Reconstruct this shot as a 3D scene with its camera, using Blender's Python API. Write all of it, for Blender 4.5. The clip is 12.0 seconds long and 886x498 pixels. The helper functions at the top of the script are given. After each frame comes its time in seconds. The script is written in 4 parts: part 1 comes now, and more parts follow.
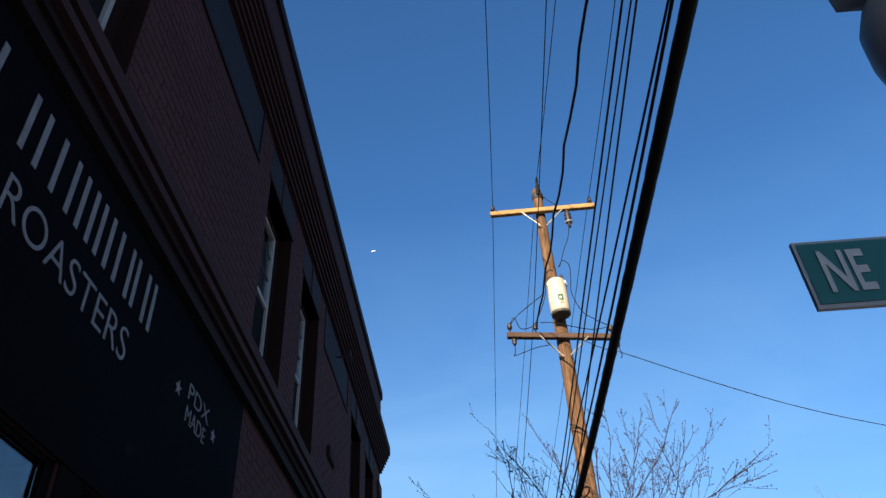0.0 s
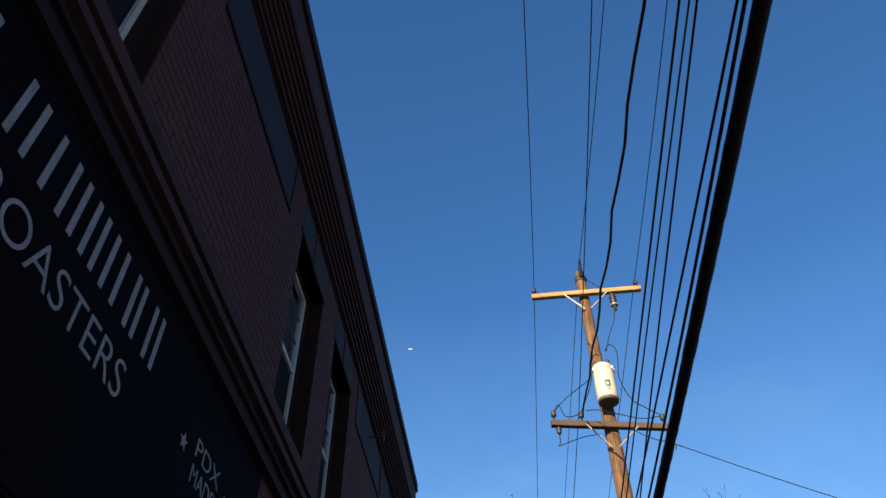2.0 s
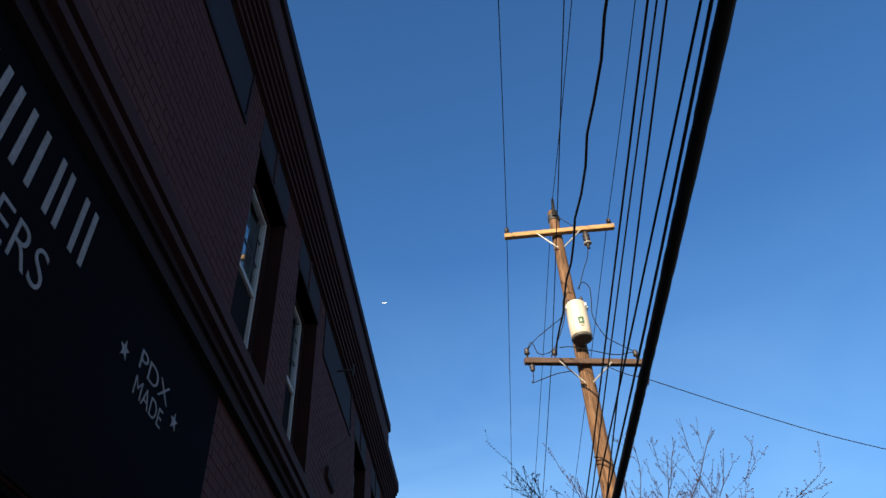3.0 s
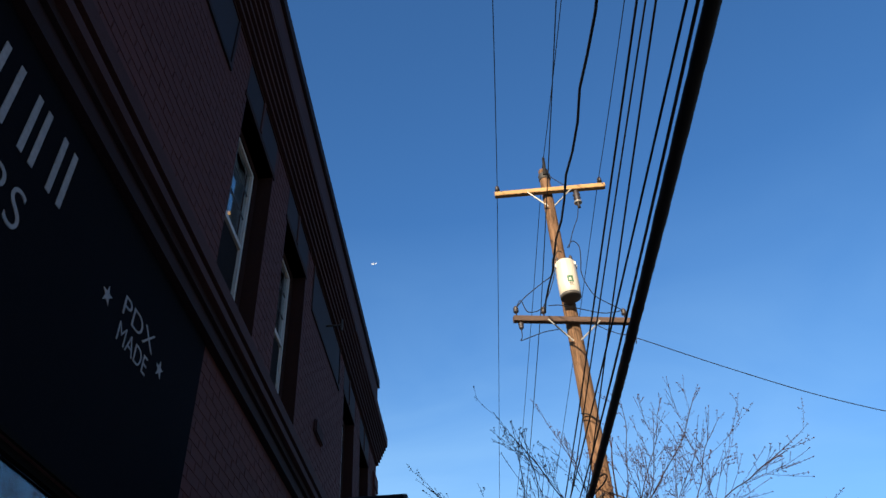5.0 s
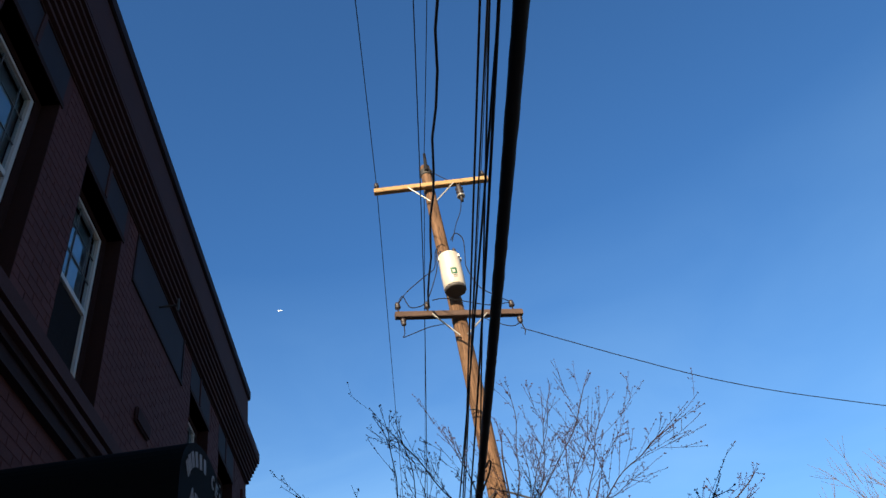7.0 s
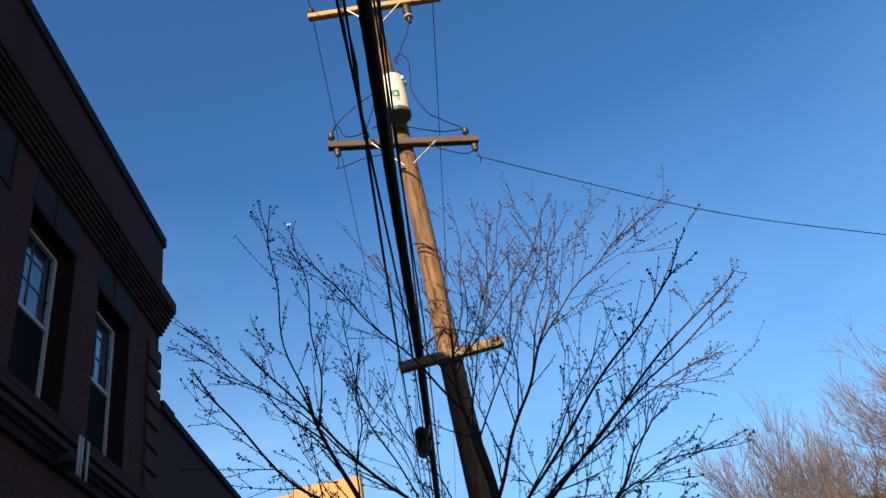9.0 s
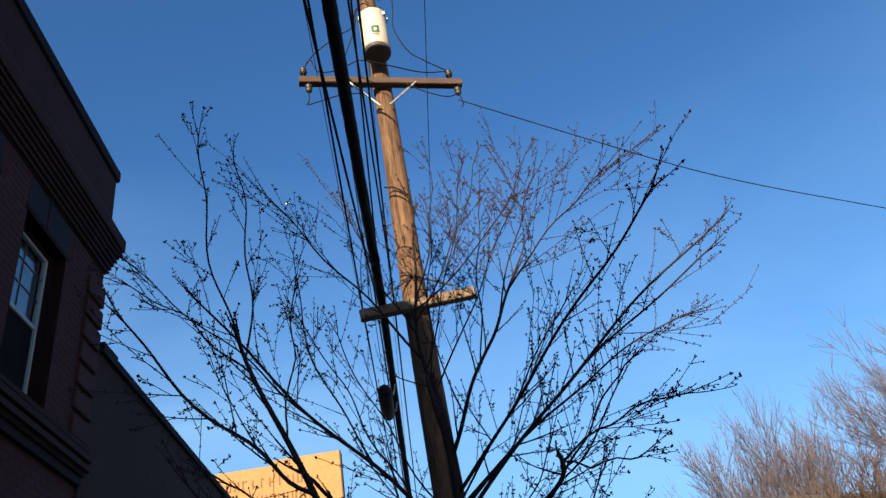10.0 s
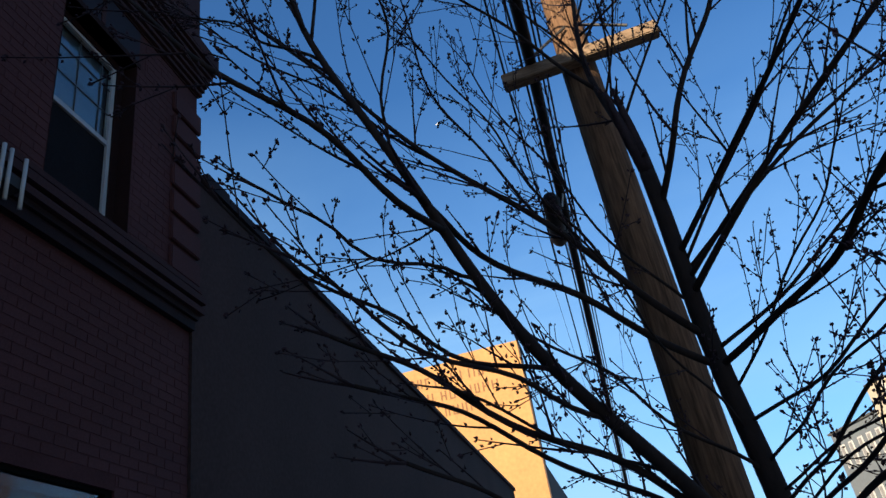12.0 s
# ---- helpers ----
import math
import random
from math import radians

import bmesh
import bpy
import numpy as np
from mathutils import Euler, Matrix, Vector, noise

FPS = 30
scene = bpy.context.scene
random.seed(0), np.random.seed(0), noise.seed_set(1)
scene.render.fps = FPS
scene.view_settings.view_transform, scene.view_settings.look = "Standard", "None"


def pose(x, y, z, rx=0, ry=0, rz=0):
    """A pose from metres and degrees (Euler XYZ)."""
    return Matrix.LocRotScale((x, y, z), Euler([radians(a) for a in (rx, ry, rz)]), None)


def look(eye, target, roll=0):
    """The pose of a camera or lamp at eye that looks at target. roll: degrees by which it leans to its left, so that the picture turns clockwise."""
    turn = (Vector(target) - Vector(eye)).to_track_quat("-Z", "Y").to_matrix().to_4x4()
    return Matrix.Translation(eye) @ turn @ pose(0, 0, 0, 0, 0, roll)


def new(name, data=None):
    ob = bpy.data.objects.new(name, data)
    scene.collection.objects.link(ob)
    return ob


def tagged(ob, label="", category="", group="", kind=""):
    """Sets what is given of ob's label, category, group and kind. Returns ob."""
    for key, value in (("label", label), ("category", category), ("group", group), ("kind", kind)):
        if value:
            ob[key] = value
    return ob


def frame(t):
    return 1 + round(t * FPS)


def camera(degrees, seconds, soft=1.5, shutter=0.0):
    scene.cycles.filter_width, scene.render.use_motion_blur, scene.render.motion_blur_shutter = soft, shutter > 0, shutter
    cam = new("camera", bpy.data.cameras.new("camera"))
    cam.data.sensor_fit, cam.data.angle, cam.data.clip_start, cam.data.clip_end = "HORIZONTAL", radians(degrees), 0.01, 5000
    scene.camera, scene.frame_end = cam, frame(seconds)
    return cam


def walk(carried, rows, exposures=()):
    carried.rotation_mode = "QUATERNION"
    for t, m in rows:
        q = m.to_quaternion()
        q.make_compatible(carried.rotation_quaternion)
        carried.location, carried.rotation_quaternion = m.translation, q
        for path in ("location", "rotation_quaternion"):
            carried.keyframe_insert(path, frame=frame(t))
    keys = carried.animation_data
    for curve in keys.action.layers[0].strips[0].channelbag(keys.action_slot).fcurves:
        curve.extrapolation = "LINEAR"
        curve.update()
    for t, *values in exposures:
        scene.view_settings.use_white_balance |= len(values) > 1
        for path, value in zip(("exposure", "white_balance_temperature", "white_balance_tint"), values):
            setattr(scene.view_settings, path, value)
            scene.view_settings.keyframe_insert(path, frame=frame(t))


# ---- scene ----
cam = camera(61.7, 12.0)
PATH = [
    (0, (1.23, 1.276, 1.585), (1.209, 2.845, 2.825), -3.8),
    (0.5, (1.228, 1.287, 1.571), (1.126, 2.844, 2.822), -4.5),
    (1, (1.093, 1.397, 1.626), (1.141, 2.909, 2.934), -6.9),
    (1.5, (1.036, 1.606, 1.659), (1.043, 3.046, 3.047), -6.2),
    (2, (1.167, 1.904, 1.661), (1.063, 3.29, 3.1), -1.1),
    (2.5, (1.16, 2.23, 1.652), (1.166, 3.718, 2.989), -2.1),
    (3, (1.16, 2.372, 1.677), (1.12, 3.85, 3.025), -3.6),
    (5, (1.157, 2.466, 1.663), (1.136, 4.013, 2.931), -3.7),
    (5.5, (1.196, 2.562, 1.643), (1.258, 4.089, 2.933), -7.4),
    (6, (1.366, 2.849, 1.657), (1.408, 4.318, 3.013), -4.9),
    (6.5, (1.444, 3.267, 1.616), (1.482, 4.719, 2.991), -7.5),
    (7, (1.659, 3.756, 1.526), (1.896, 5.235, 2.851), -12.7),
    (7.5, (1.864, 4.325, 1.57), (2.201, 5.901, 2.755), -14.7),
    (9.3, (2.813, 6.222, 1.435), (2.966, 7.881, 2.541), -13.6),
    (9.5, (2.881, 6.396, 1.428), (3.027, 8.094, 2.476), -13.7),
    (10, (2.996, 6.878, 1.406), (3.176, 8.533, 2.513), -11.0),
    (10.5, (3.088, 7.431, 1.42), (3.247, 9.168, 2.4), -14.0),
    (11, (2.997, 8.065, 1.424), (2.884, 9.787, 2.436), -11.8),
    (11.5, (2.947, 8.764, 1.446), (2.741, 10.484, 2.445), -12.4),
    (12, (2.783, 9.409, 1.421), (2.495, 11.132, 2.395), -10.2),
]
walk(cam, [(t, look(eye, target, roll)) for t, eye, target, roll in PATH], [(0, 1.90, 5250, 3), (12, 1.90, 5250, 3)])

# ---- world, sun ----
SUN = Vector((-0.30, -0.85, 0.242)).normalized()
world = bpy.data.worlds.new("sky")
scene.world = world
world.use_nodes = True
wn = world.node_tree
sky = wn.nodes.new("ShaderNodeTexSky")
sky.sky_type, sky.sun_disc = "NISHITA", False
sky.sun_elevation, sky.sun_rotation = math.asin(SUN.z), math.atan2(SUN.x, SUN.y) % (2 * math.pi)
sky.air_density, sky.dust_density, sky.ozone_density = 1.0, 1.4, 4.5
wn.nodes["Background"].inputs[1].default_value = 0.05
# thin cirrus and a pale haze that thickens towards the horizon
wtc = wn.nodes.new("ShaderNodeTexCoord")
wmap = wn.nodes.new("ShaderNodeMapping")
wmap.inputs["Rotation"].default_value = (0.0, 0.0, 0.5)
wmap.inputs["Scale"].default_value = (1.6, 2.4, 5.0)
wnoise = wn.nodes.new("ShaderNodeTexNoise")
wnoise.inputs["Scale"].default_value, wnoise.inputs["Detail"].default_value, wnoise.inputs["Distortion"].default_value = 1.3, 6.0, 0.6
wrange = wn.nodes.new("ShaderNodeMapRange")
wrange.inputs["From Min"].default_value, wrange.inputs["From Max"].default_value = 0.3, 0.7
wrange.inputs["To Min"].default_value, wrange.inputs["To Max"].default_value = 0.5, 1.5
wmix = wn.nodes.new("ShaderNodeMix")
wmix.data_type = "RGBA"
wmix.inputs["B"].default_value = (3.0, 4.1, 4.85, 1.0)
wn.links.new(wtc.outputs["Generated"], wmap.inputs[0])
wn.links.new(wmap.outputs[0], wnoise.inputs["Vector"])
wn.links.new(wnoise.outputs[0], wrange.inputs[0])
wsep = wn.nodes.new("ShaderNodeSeparateXYZ")
whaze = wn.nodes.new("ShaderNodeMapRange")
whaze.inputs["From Min"].default_value, whaze.inputs["From Max"].default_value = 0.66, 0.15
whaze.inputs["To Min"].default_value, whaze.inputs["To Max"].default_value = 0.0, 0.62
wside = wn.nodes.new("ShaderNodeMapRange")
wside.inputs["From Min"].default_value, wside.inputs["From Max"].default_value = -0.1, 0.55
wside.inputs["To Min"].default_value, wside.inputs["To Max"].default_value = 1.1, 0.55
wthick = wn.nodes.new("ShaderNodeMath")
wthick.operation = "MULTIPLY"
wmul = wn.nodes.new("ShaderNodeMath")
wmul.operation = "MULTIPLY"
wn.links.new(wtc.outputs["Generated"], wsep.inputs[0])
wn.links.new(wsep.outputs["Z"], whaze.inputs[0])
wn.links.new(wsep.outputs["X"], wside.inputs[0])
wn.links.new(whaze.outputs[0], wthick.inputs[0])
wn.links.new(wside.outputs[0], wthick.inputs[1])
wn.links.new(wthick.outputs[0], wmul.inputs[0])
wn.links.new(wrange.outputs[0], wmul.inputs[1])
wn.links.new(wmul.outputs[0], wmix.inputs["Factor"])
wn.links.new(sky.outputs[0], wmix.inputs["A"])
wn.links.new(wmix.outputs["Result"], wn.nodes["Background"].inputs[0])
sun_data = bpy.data.lights.new("sun", "SUN")
sun_data.energy, sun_data.angle, sun_data.color = 5.0, radians(0.53), (1.0, 0.68, 0.38)
new("sun", sun_data).matrix_world = look(SUN * 80, (0, 0, 0))


# ---- materials ----
def material(name, base, rough=0.7, metal=0.0, vary=0.25, scale=3.0, grain=60.0, bump=0.15, stretch=(1, 1, 1), island=0.0, random_tone=0.0, spec=0.5):
    """Two scales of tone over a base colour, with a fine relief."""
    m = bpy.data.materials.new(name)
    m.use_nodes = True
    n, l = m.node_tree.nodes, m.node_tree.links
    bsdf = n["Principled BSDF"]
    bsdf.inputs["Roughness"].default_value, bsdf.inputs["Metallic"].default_value = rough, metal
    bsdf.inputs["Specular IOR Level"].default_value = spec
    co = n.new("ShaderNodeTexCoord")
    mp = n.new("ShaderNodeMapping")
    mp.inputs["Scale"].default_value = stretch
    l.new(co.outputs["Object"], mp.inputs[0])
    big, small = n.new("ShaderNodeTexNoise"), n.new("ShaderNodeTexNoise")
    big.inputs["Scale"].default_value, small.inputs["Scale"].default_value = scale, grain
    big.inputs["Detail"].default_value, small.inputs["Detail"].default_value = 4, 3
    l.new(mp.outputs[0], big.inputs["Vector"])
    l.new(mp.outputs[0], small.inputs["Vector"])
    add = n.new("ShaderNodeMath")
    add.operation = "MULTIPLY_ADD"
    add.inputs[1].default_value, add.inputs[2].default_value = 0.5, 0.0
    l.new(small.outputs[0], add.inputs[0])
    tot = n.new("ShaderNodeMath")
    tot.operation = "MULTIPLY_ADD"
    tot.inputs[1].default_value = 0.5
    l.new(big.outputs[0], tot.inputs[0])
    l.new(add.outputs[0], tot.inputs[2])
    source = tot.outputs[0]
    if island or random_tone:
        pick = n.new("ShaderNodeNewGeometry").outputs["Random Per Island"] if island else n.new("ShaderNodeObjectInfo").outputs["Random"]
        amt = n.new("ShaderNodeMath")
        amt.operation = "MULTIPLY_ADD"
        amt.inputs[1].default_value = island or random_tone
        l.new(pick, amt.inputs[0])
        l.new(source, amt.inputs[2])
        sub = n.new("ShaderNodeMath")
        sub.operation = "SUBTRACT"
        sub.inputs[1].default_value = (island or random_tone) / 2
        l.new(amt.outputs[0], sub.inputs[0])
        source = sub.outputs[0]
    ramp = n.new("ShaderNodeMapRange")
    ramp.inputs["From Min"].default_value, ramp.inputs["From Max"].default_value = 0.3, 0.7
    ramp.inputs["To Min"].default_value, ramp.inputs["To Max"].default_value = 1 - vary, 1 + vary
    l.new(source, ramp.inputs[0])
    mul = n.new("ShaderNodeVectorMath")
    mul.operation = "SCALE"
    mul.inputs[0].default_value = base
    l.new(ramp.outputs[0], mul.inputs["Scale"])
    l.new(mul.outputs[0], bsdf.inputs["Base Color"])
    if bump:
        b = n.new("ShaderNodeBump")
        b.inputs["Strength"].default_value, b.inputs["Distance"].default_value = bump, 0.01
        l.new(tot.outputs[0], b.inputs["Height"])
        l.new(b.outputs[0], bsdf.inputs["Normal"])
    return m


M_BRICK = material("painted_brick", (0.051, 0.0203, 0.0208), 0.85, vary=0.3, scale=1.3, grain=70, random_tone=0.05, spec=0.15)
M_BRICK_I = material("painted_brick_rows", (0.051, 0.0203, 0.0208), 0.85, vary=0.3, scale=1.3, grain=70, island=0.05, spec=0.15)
M_MORTAR = material("painted_mortar", (0.044, 0.0174, 0.0178), 0.9, scale=4, spec=0.15)
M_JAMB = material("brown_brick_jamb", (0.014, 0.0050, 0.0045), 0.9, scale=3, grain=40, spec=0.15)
M_STUCCO = material("blue_grey_stucco", (0.0170, 0.0165, 0.024), 0.8, scale=2, grain=90, spec=0.15)
M_CORNICE = material("corbel_paint", (0.032, 0.0150, 0.0160), 0.85, scale=2, grain=50, spec=0.15)
M_SHADE_VENT = material("corbel_shade_and_vent_paint", (0.022, 0.0105, 0.0115), 0.85, scale=2, grain=50, spec=0.1)
M_BAR = material("glazing_bar_paint", (0.055, 0.06, 0.07), 0.7, bump=0)
M_COPING_SHADE = material("dark_coping_and_belt_shade", (0.013, 0.007, 0.009), 0.8, scale=3, spec=0.15)
M_BLACK = material("black_wall_paint", (0.0030, 0.0032, 0.0050), 0.9, vary=0.25, scale=1.5, grain=50, bump=0.1, spec=0.03)
M_LETTER = material("worn_white_paint", (0.17, 0.165, 0.175), 0.75, vary=0.3, scale=9, grain=50, bump=0.1)
M_WHITE = material("white_window_paint", (0.33, 0.33, 0.33), 0.5, vary=0.12, scale=3, bump=0.03)
M_DARKFRAME = material("dark_shopfront_paint", (0.003, 0.003, 0.003), 0.9, scale=4, bump=0.05, spec=0.04)
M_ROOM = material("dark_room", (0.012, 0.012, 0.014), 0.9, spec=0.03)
M_PALEPANE = material("pale_pane_sheet", (0.16, 0.16, 0.165), 0.8, scale=2)
M_CANVAS = material("black_awning_canvas", (0.0014, 0.0013, 0.0014), 0.85, scale=5, grain=120, spec=0.06)
M_GREYWALL = material("grey_render", (0.034, 0.021, 0.019), 0.9, vary=0.4, scale=0.7, grain=25, spec=0.15)
M_POLE = material("weathered_fir_pole", (0.082, 0.049, 0.028), 0.9, vary=0.85, scale=7, grain=30, stretch=(2.2, 2.2, 0.16), bump=0.8, spec=0.15)
M_ARM = material("weathered_crossarm", (0.231, 0.1463, 0.0655), 0.9, vary=0.35, scale=5, grain=30, stretch=(0.3, 2, 2), bump=0.4, spec=0.15)
M_ARMOLD = material("worn_lower_crossarm", (0.130, 0.094, 0.064), 0.9, vary=0.6, scale=7, grain=30, stretch=(0.4, 2, 2), bump=0.5, spec=0.15)
M_ARMDARK = material("old_dark_crossarm", (0.055, 0.037, 0.029), 0.9, vary=0.35, scale=5, grain=30, stretch=(0.3, 2, 2), bump=0.4, spec=0.15)
M_STEEL = material("galvanised_steel", (0.255, 0.2465, 0.2295), 0.5, metal=0.5, scale=8, bump=0.05)
M_IRON = material("dark_iron", (0.014, 0.013, 0.013), 0.7, scale=8, bump=0.05)
M_TANK = material("tank_enamel", (0.336, 0.312, 0.264), 0.4, vary=0.12, scale=4, bump=0.03)
M_TANKSHADE = material("tank_underside_shade", (0.035, 0.032, 0.03), 0.6, scale=4)
M_GREENLABEL = material("green_label", (0.02, 0.065, 0.03), 0.5, bump=0)
M_PORCELAIN = material("brown_porcelain", (0.012, 0.008, 0.009), 0.55, scale=8, bump=0)
M_WIRE = material("wire_sheath", (0.006, 0.006, 0.007), 0.7, scale=6, bump=0.1, spec=0.15)
M_BARK = material("tree_bark", (0.016, 0.012, 0.0112), 0.9, vary=0.4, scale=6, grain=40, stretch=(1, 1, 0.35), bump=0.5, spec=0.15)
M_TWIG = material("twig_bark", (0.021, 0.0145, 0.0180), 0.8, vary=0.3, scale=6, bump=0, spec=0.15)
M_BUD = material("leaf_bud", (0.022, 0.012, 0.017), 0.7, vary=0.35, scale=20, bump=0, island=0.5, spec=0.15)
M_FARTWIG = material("far_twigs", (0.070, 0.056, 0.064), 0.9, vary=0.3, scale=1, bump=0, island=0.5)
M_FARBARK = material("far_bark", (0.055, 0.038, 0.032), 0.9, vary=0.3, scale=2, bump=0)
M_SHADETWIG = material("shade_darkened_twigs", (0.048, 0.030, 0.021), 0.9, vary=0.35, scale=1, bump=0, island=0.5)
M_GOLD = material("golden_leaves", (0.255, 0.119, 0.0127), 0.7, vary=0.4, scale=4, bump=0, island=0.6)
M_SIGN = material("green_sign_sheet", (0.002, 0.070, 0.062), 0.4, vary=0.1, scale=4, bump=0)
M_SIGNWHITE = material("sign_letter_sheet", (0.30, 0.31, 0.32), 0.4, vary=0.1, bump=0)
M_SIGNEDGE = material("sign_border", (0.22, 0.23, 0.25), 0.4, vary=0.1, bump=0)
M_SIGNAL = material("signal_housing", (0.25, 0.24, 0.24), 0.5, vary=0.15, scale=5, bump=0.03)
M_TAN = material("tan_tower_render", (0.2448, 0.1326, 0.0476), 0.9, vary=0.2, scale=0.5, grain=6)
M_TANDARK = material("brown_lettering", (0.115, 0.06, 0.024), 0.9)
M_CREAM = material("cream_siding", (0.30, 0.265, 0.21), 0.8, vary=0.12, scale=0.4, grain=5)
M_GREYSIDE = material("grey_siding", (0.10, 0.115, 0.135), 0.8, vary=0.12, scale=0.4, grain=5)
M_BROWNSIDE = material("brown_siding", (0.034, 0.022, 0.016), 0.85, vary=0.2, scale=0.4, grain=5)
M_ROOF = material("dark_roof", (0.05, 0.05, 0.05), 0.8, scale=1)
M_ASPHALT = material("asphalt", (0.05, 0.05, 0.052), 0.9, scale=0.8, grain=90)
M_PAVE = material("concrete_paving", (0.32, 0.31, 0.29), 0.85, scale=0.8, grain=60)
M_GROUND = material("earth", (0.10, 0.09, 0.06), 0.95, scale=0.1, grain=8)
M_PLANE = material("aircraft_white", (0.8, 0.8, 0.8), 0.3, bump=0)

M_GLASS = bpy.data.materials.new("window_glass")
M_GLASS.use_nodes = True
_b = M_GLASS.node_tree.nodes["Principled BSDF"]
_b.inputs["Base Color"].default_value = (0.75, 0.85, 0.9, 1)
_b.inputs["Roughness"].default_value, _b.inputs["Transmission Weight"].default_value, _b.inputs["IOR"].default_value = 0.02, 1.0, 1.5


# ---- mesh helpers ----
def box(bm, x0, x1, y0, y1, z0, z1, bevel=0.0):
    made = bmesh.ops.create_cube(bm, size=1)["verts"]
    for v in made:
        v.co = Vector((x0 + (v.co.x + 0.5) * (x1 - x0), y0 + (v.co.y + 0.5) * (y1 - y0), z0 + (v.co.z + 0.5) * (z1 - z0)))
    if bevel:
        edges = list({e for v in made for e in v.link_edges})
        bmesh.ops.bevel(bm, geom=edges, offset=bevel, segments=2, affect="EDGES")
    return bm


def boxes(*list_of):
    bm = bmesh.new()
    for b in list_of:
        box(bm, *b)
    return bm


def ring_tube(points, radii, sides=8):
    """Vertices and faces of a tube through points, its ends closed."""
    vs, fs = [], []
    n = len(points)
    pts = [Vector(p) for p in points]
    side = None
    for i, p in enumerate(pts):
        d = (pts[min(i + 1, n - 1)] - pts[max(i - 1, 0)])
        d = d.normalized() if d.length > 1e-9 else Vector((0, 0, 1))
        if side is None:
            side = d.orthogonal().normalized()
        side = (side - d * side.dot(d))
        side = side.normalized() if side.length > 1e-6 else d.orthogonal().normalized()
        up = d.cross(side)
        for k in range(sides):
            a = 2 * math.pi * k / sides
            vs.append(p + (side * math.cos(a) + up * math.sin(a)) * radii[i])
    for i in range(n - 1):
        for k in range(sides):
            k2 = (k + 1) % sides
            fs.append((i * sides + k, i * sides + k2, (i + 1) * sides + k2, (i + 1) * sides + k))
    fs.append(tuple(range(sides))[::-1])
    fs.append(tuple((n - 1) * sides + k for k in range(sides)))
    return vs, fs


class Heap:
    """Many small shapes gathered into one mesh."""

    def __init__(self):
        self.v, self.f = [], []

    def add(self, vs, fs):
        o = len(self.v)
        self.v.extend(vs)
        self.f.extend(tuple(i + o for i in f) for f in fs)

    def tube(self, points, radii, sides=8):
        self.add(*ring_tube(points, radii, sides))

    def mesh(self, name, mat, smooth=True):
        me = bpy.data.meshes.new(name)
        me.from_pydata([tuple(v) for v in self.v], [], self.f)
        me.materials.append(mat)
        if smooth:
            me.polygons.foreach_set("use_smooth", [True] * len(me.polygons))
        me.update()
        return me


def mesh_of(name, bm, mat, smooth=False):
    me = bpy.data.meshes.new(name)
    bm.normal_update()
    bm.to_mesh(me)
    bm.free()
    me.materials.append(mat)
    if smooth:
        me.polygons.foreach_set("use_smooth", [True] * len(me.polygons))
    return me


def part(name, bm, mat, parent, label="", smooth=False):
    me = bm if isinstance(bm, bpy.types.Mesh) else bm.mesh(name, mat, smooth) if isinstance(bm, Heap) else mesh_of(name, bm, mat, smooth)
    ob = new(name, me)
    ob.parent = parent
    if parent is not None:
        ob.matrix_parent_inverse = parent.matrix_basis.inverted()
    if label:
        ob["label"] = label
    return ob


def thing(name, at, label, category, group="", kind=""):
    ob = new(name)
    ob.empty_display_size = 0.2
    ob.matrix_basis = Matrix.Translation(at)
    return tagged(ob, label, category, group, kind)


def lathe(profile, centre, sides=20, axis="z"):
    """A turned shape from (radius, height) pairs."""
    h = Heap()
    vs, fs = [], []
    for r, z in profile:
        for k in range(sides):
            a = 2 * math.pi * k / sides
            q = Vector((r * math.cos(a), r * math.sin(a), z))
            if axis == "y":
                q = Vector((q.x, q.z, q.y))
            if axis == "x":
                q = Vector((q.z, q.x, q.y))
            vs.append(Vector(centre) + q)
    for i in range(len(profile) - 1):
        for k in range(sides):
            k2 = (k + 1) % sides
            fs.append((i * sides + k, i * sides + k2, (i + 1) * sides + k2, (i + 1) * sides + k))
    fs.append(tuple(range(sides))[::-1])
    fs.append(tuple((len(profile) - 1) * sides + k for k in range(sides)))
    h.add(vs, fs)
    return h


def rod(a, b, r, sides=8, r2=None):
    h = Heap()
    h.tube([a, b], [r, r if r2 is None else r2], sides)
    return h


def smooth_line(points, per=8):
    """A Catmull-Rom line through the points."""
    p = [Vector(q) for q in points]
    p = [p[0] * 2 - p[1]] + p + [p[-1] * 2 - p[-2]]
    out = []
    for i in range(1, len(p) - 2):
        for k in range(per):
            t = k / per
            a, b, c, d = p[i - 1], p[i], p[i + 1], p[i + 2]
            out.append(0.5 * ((2 * b) + (c - a) * t + (2 * a - 5 * b + 4 * c - d) * t * t + (3 * b - a - 3 * c + d) * t ** 3))
    out.append(p[-2])
    return out


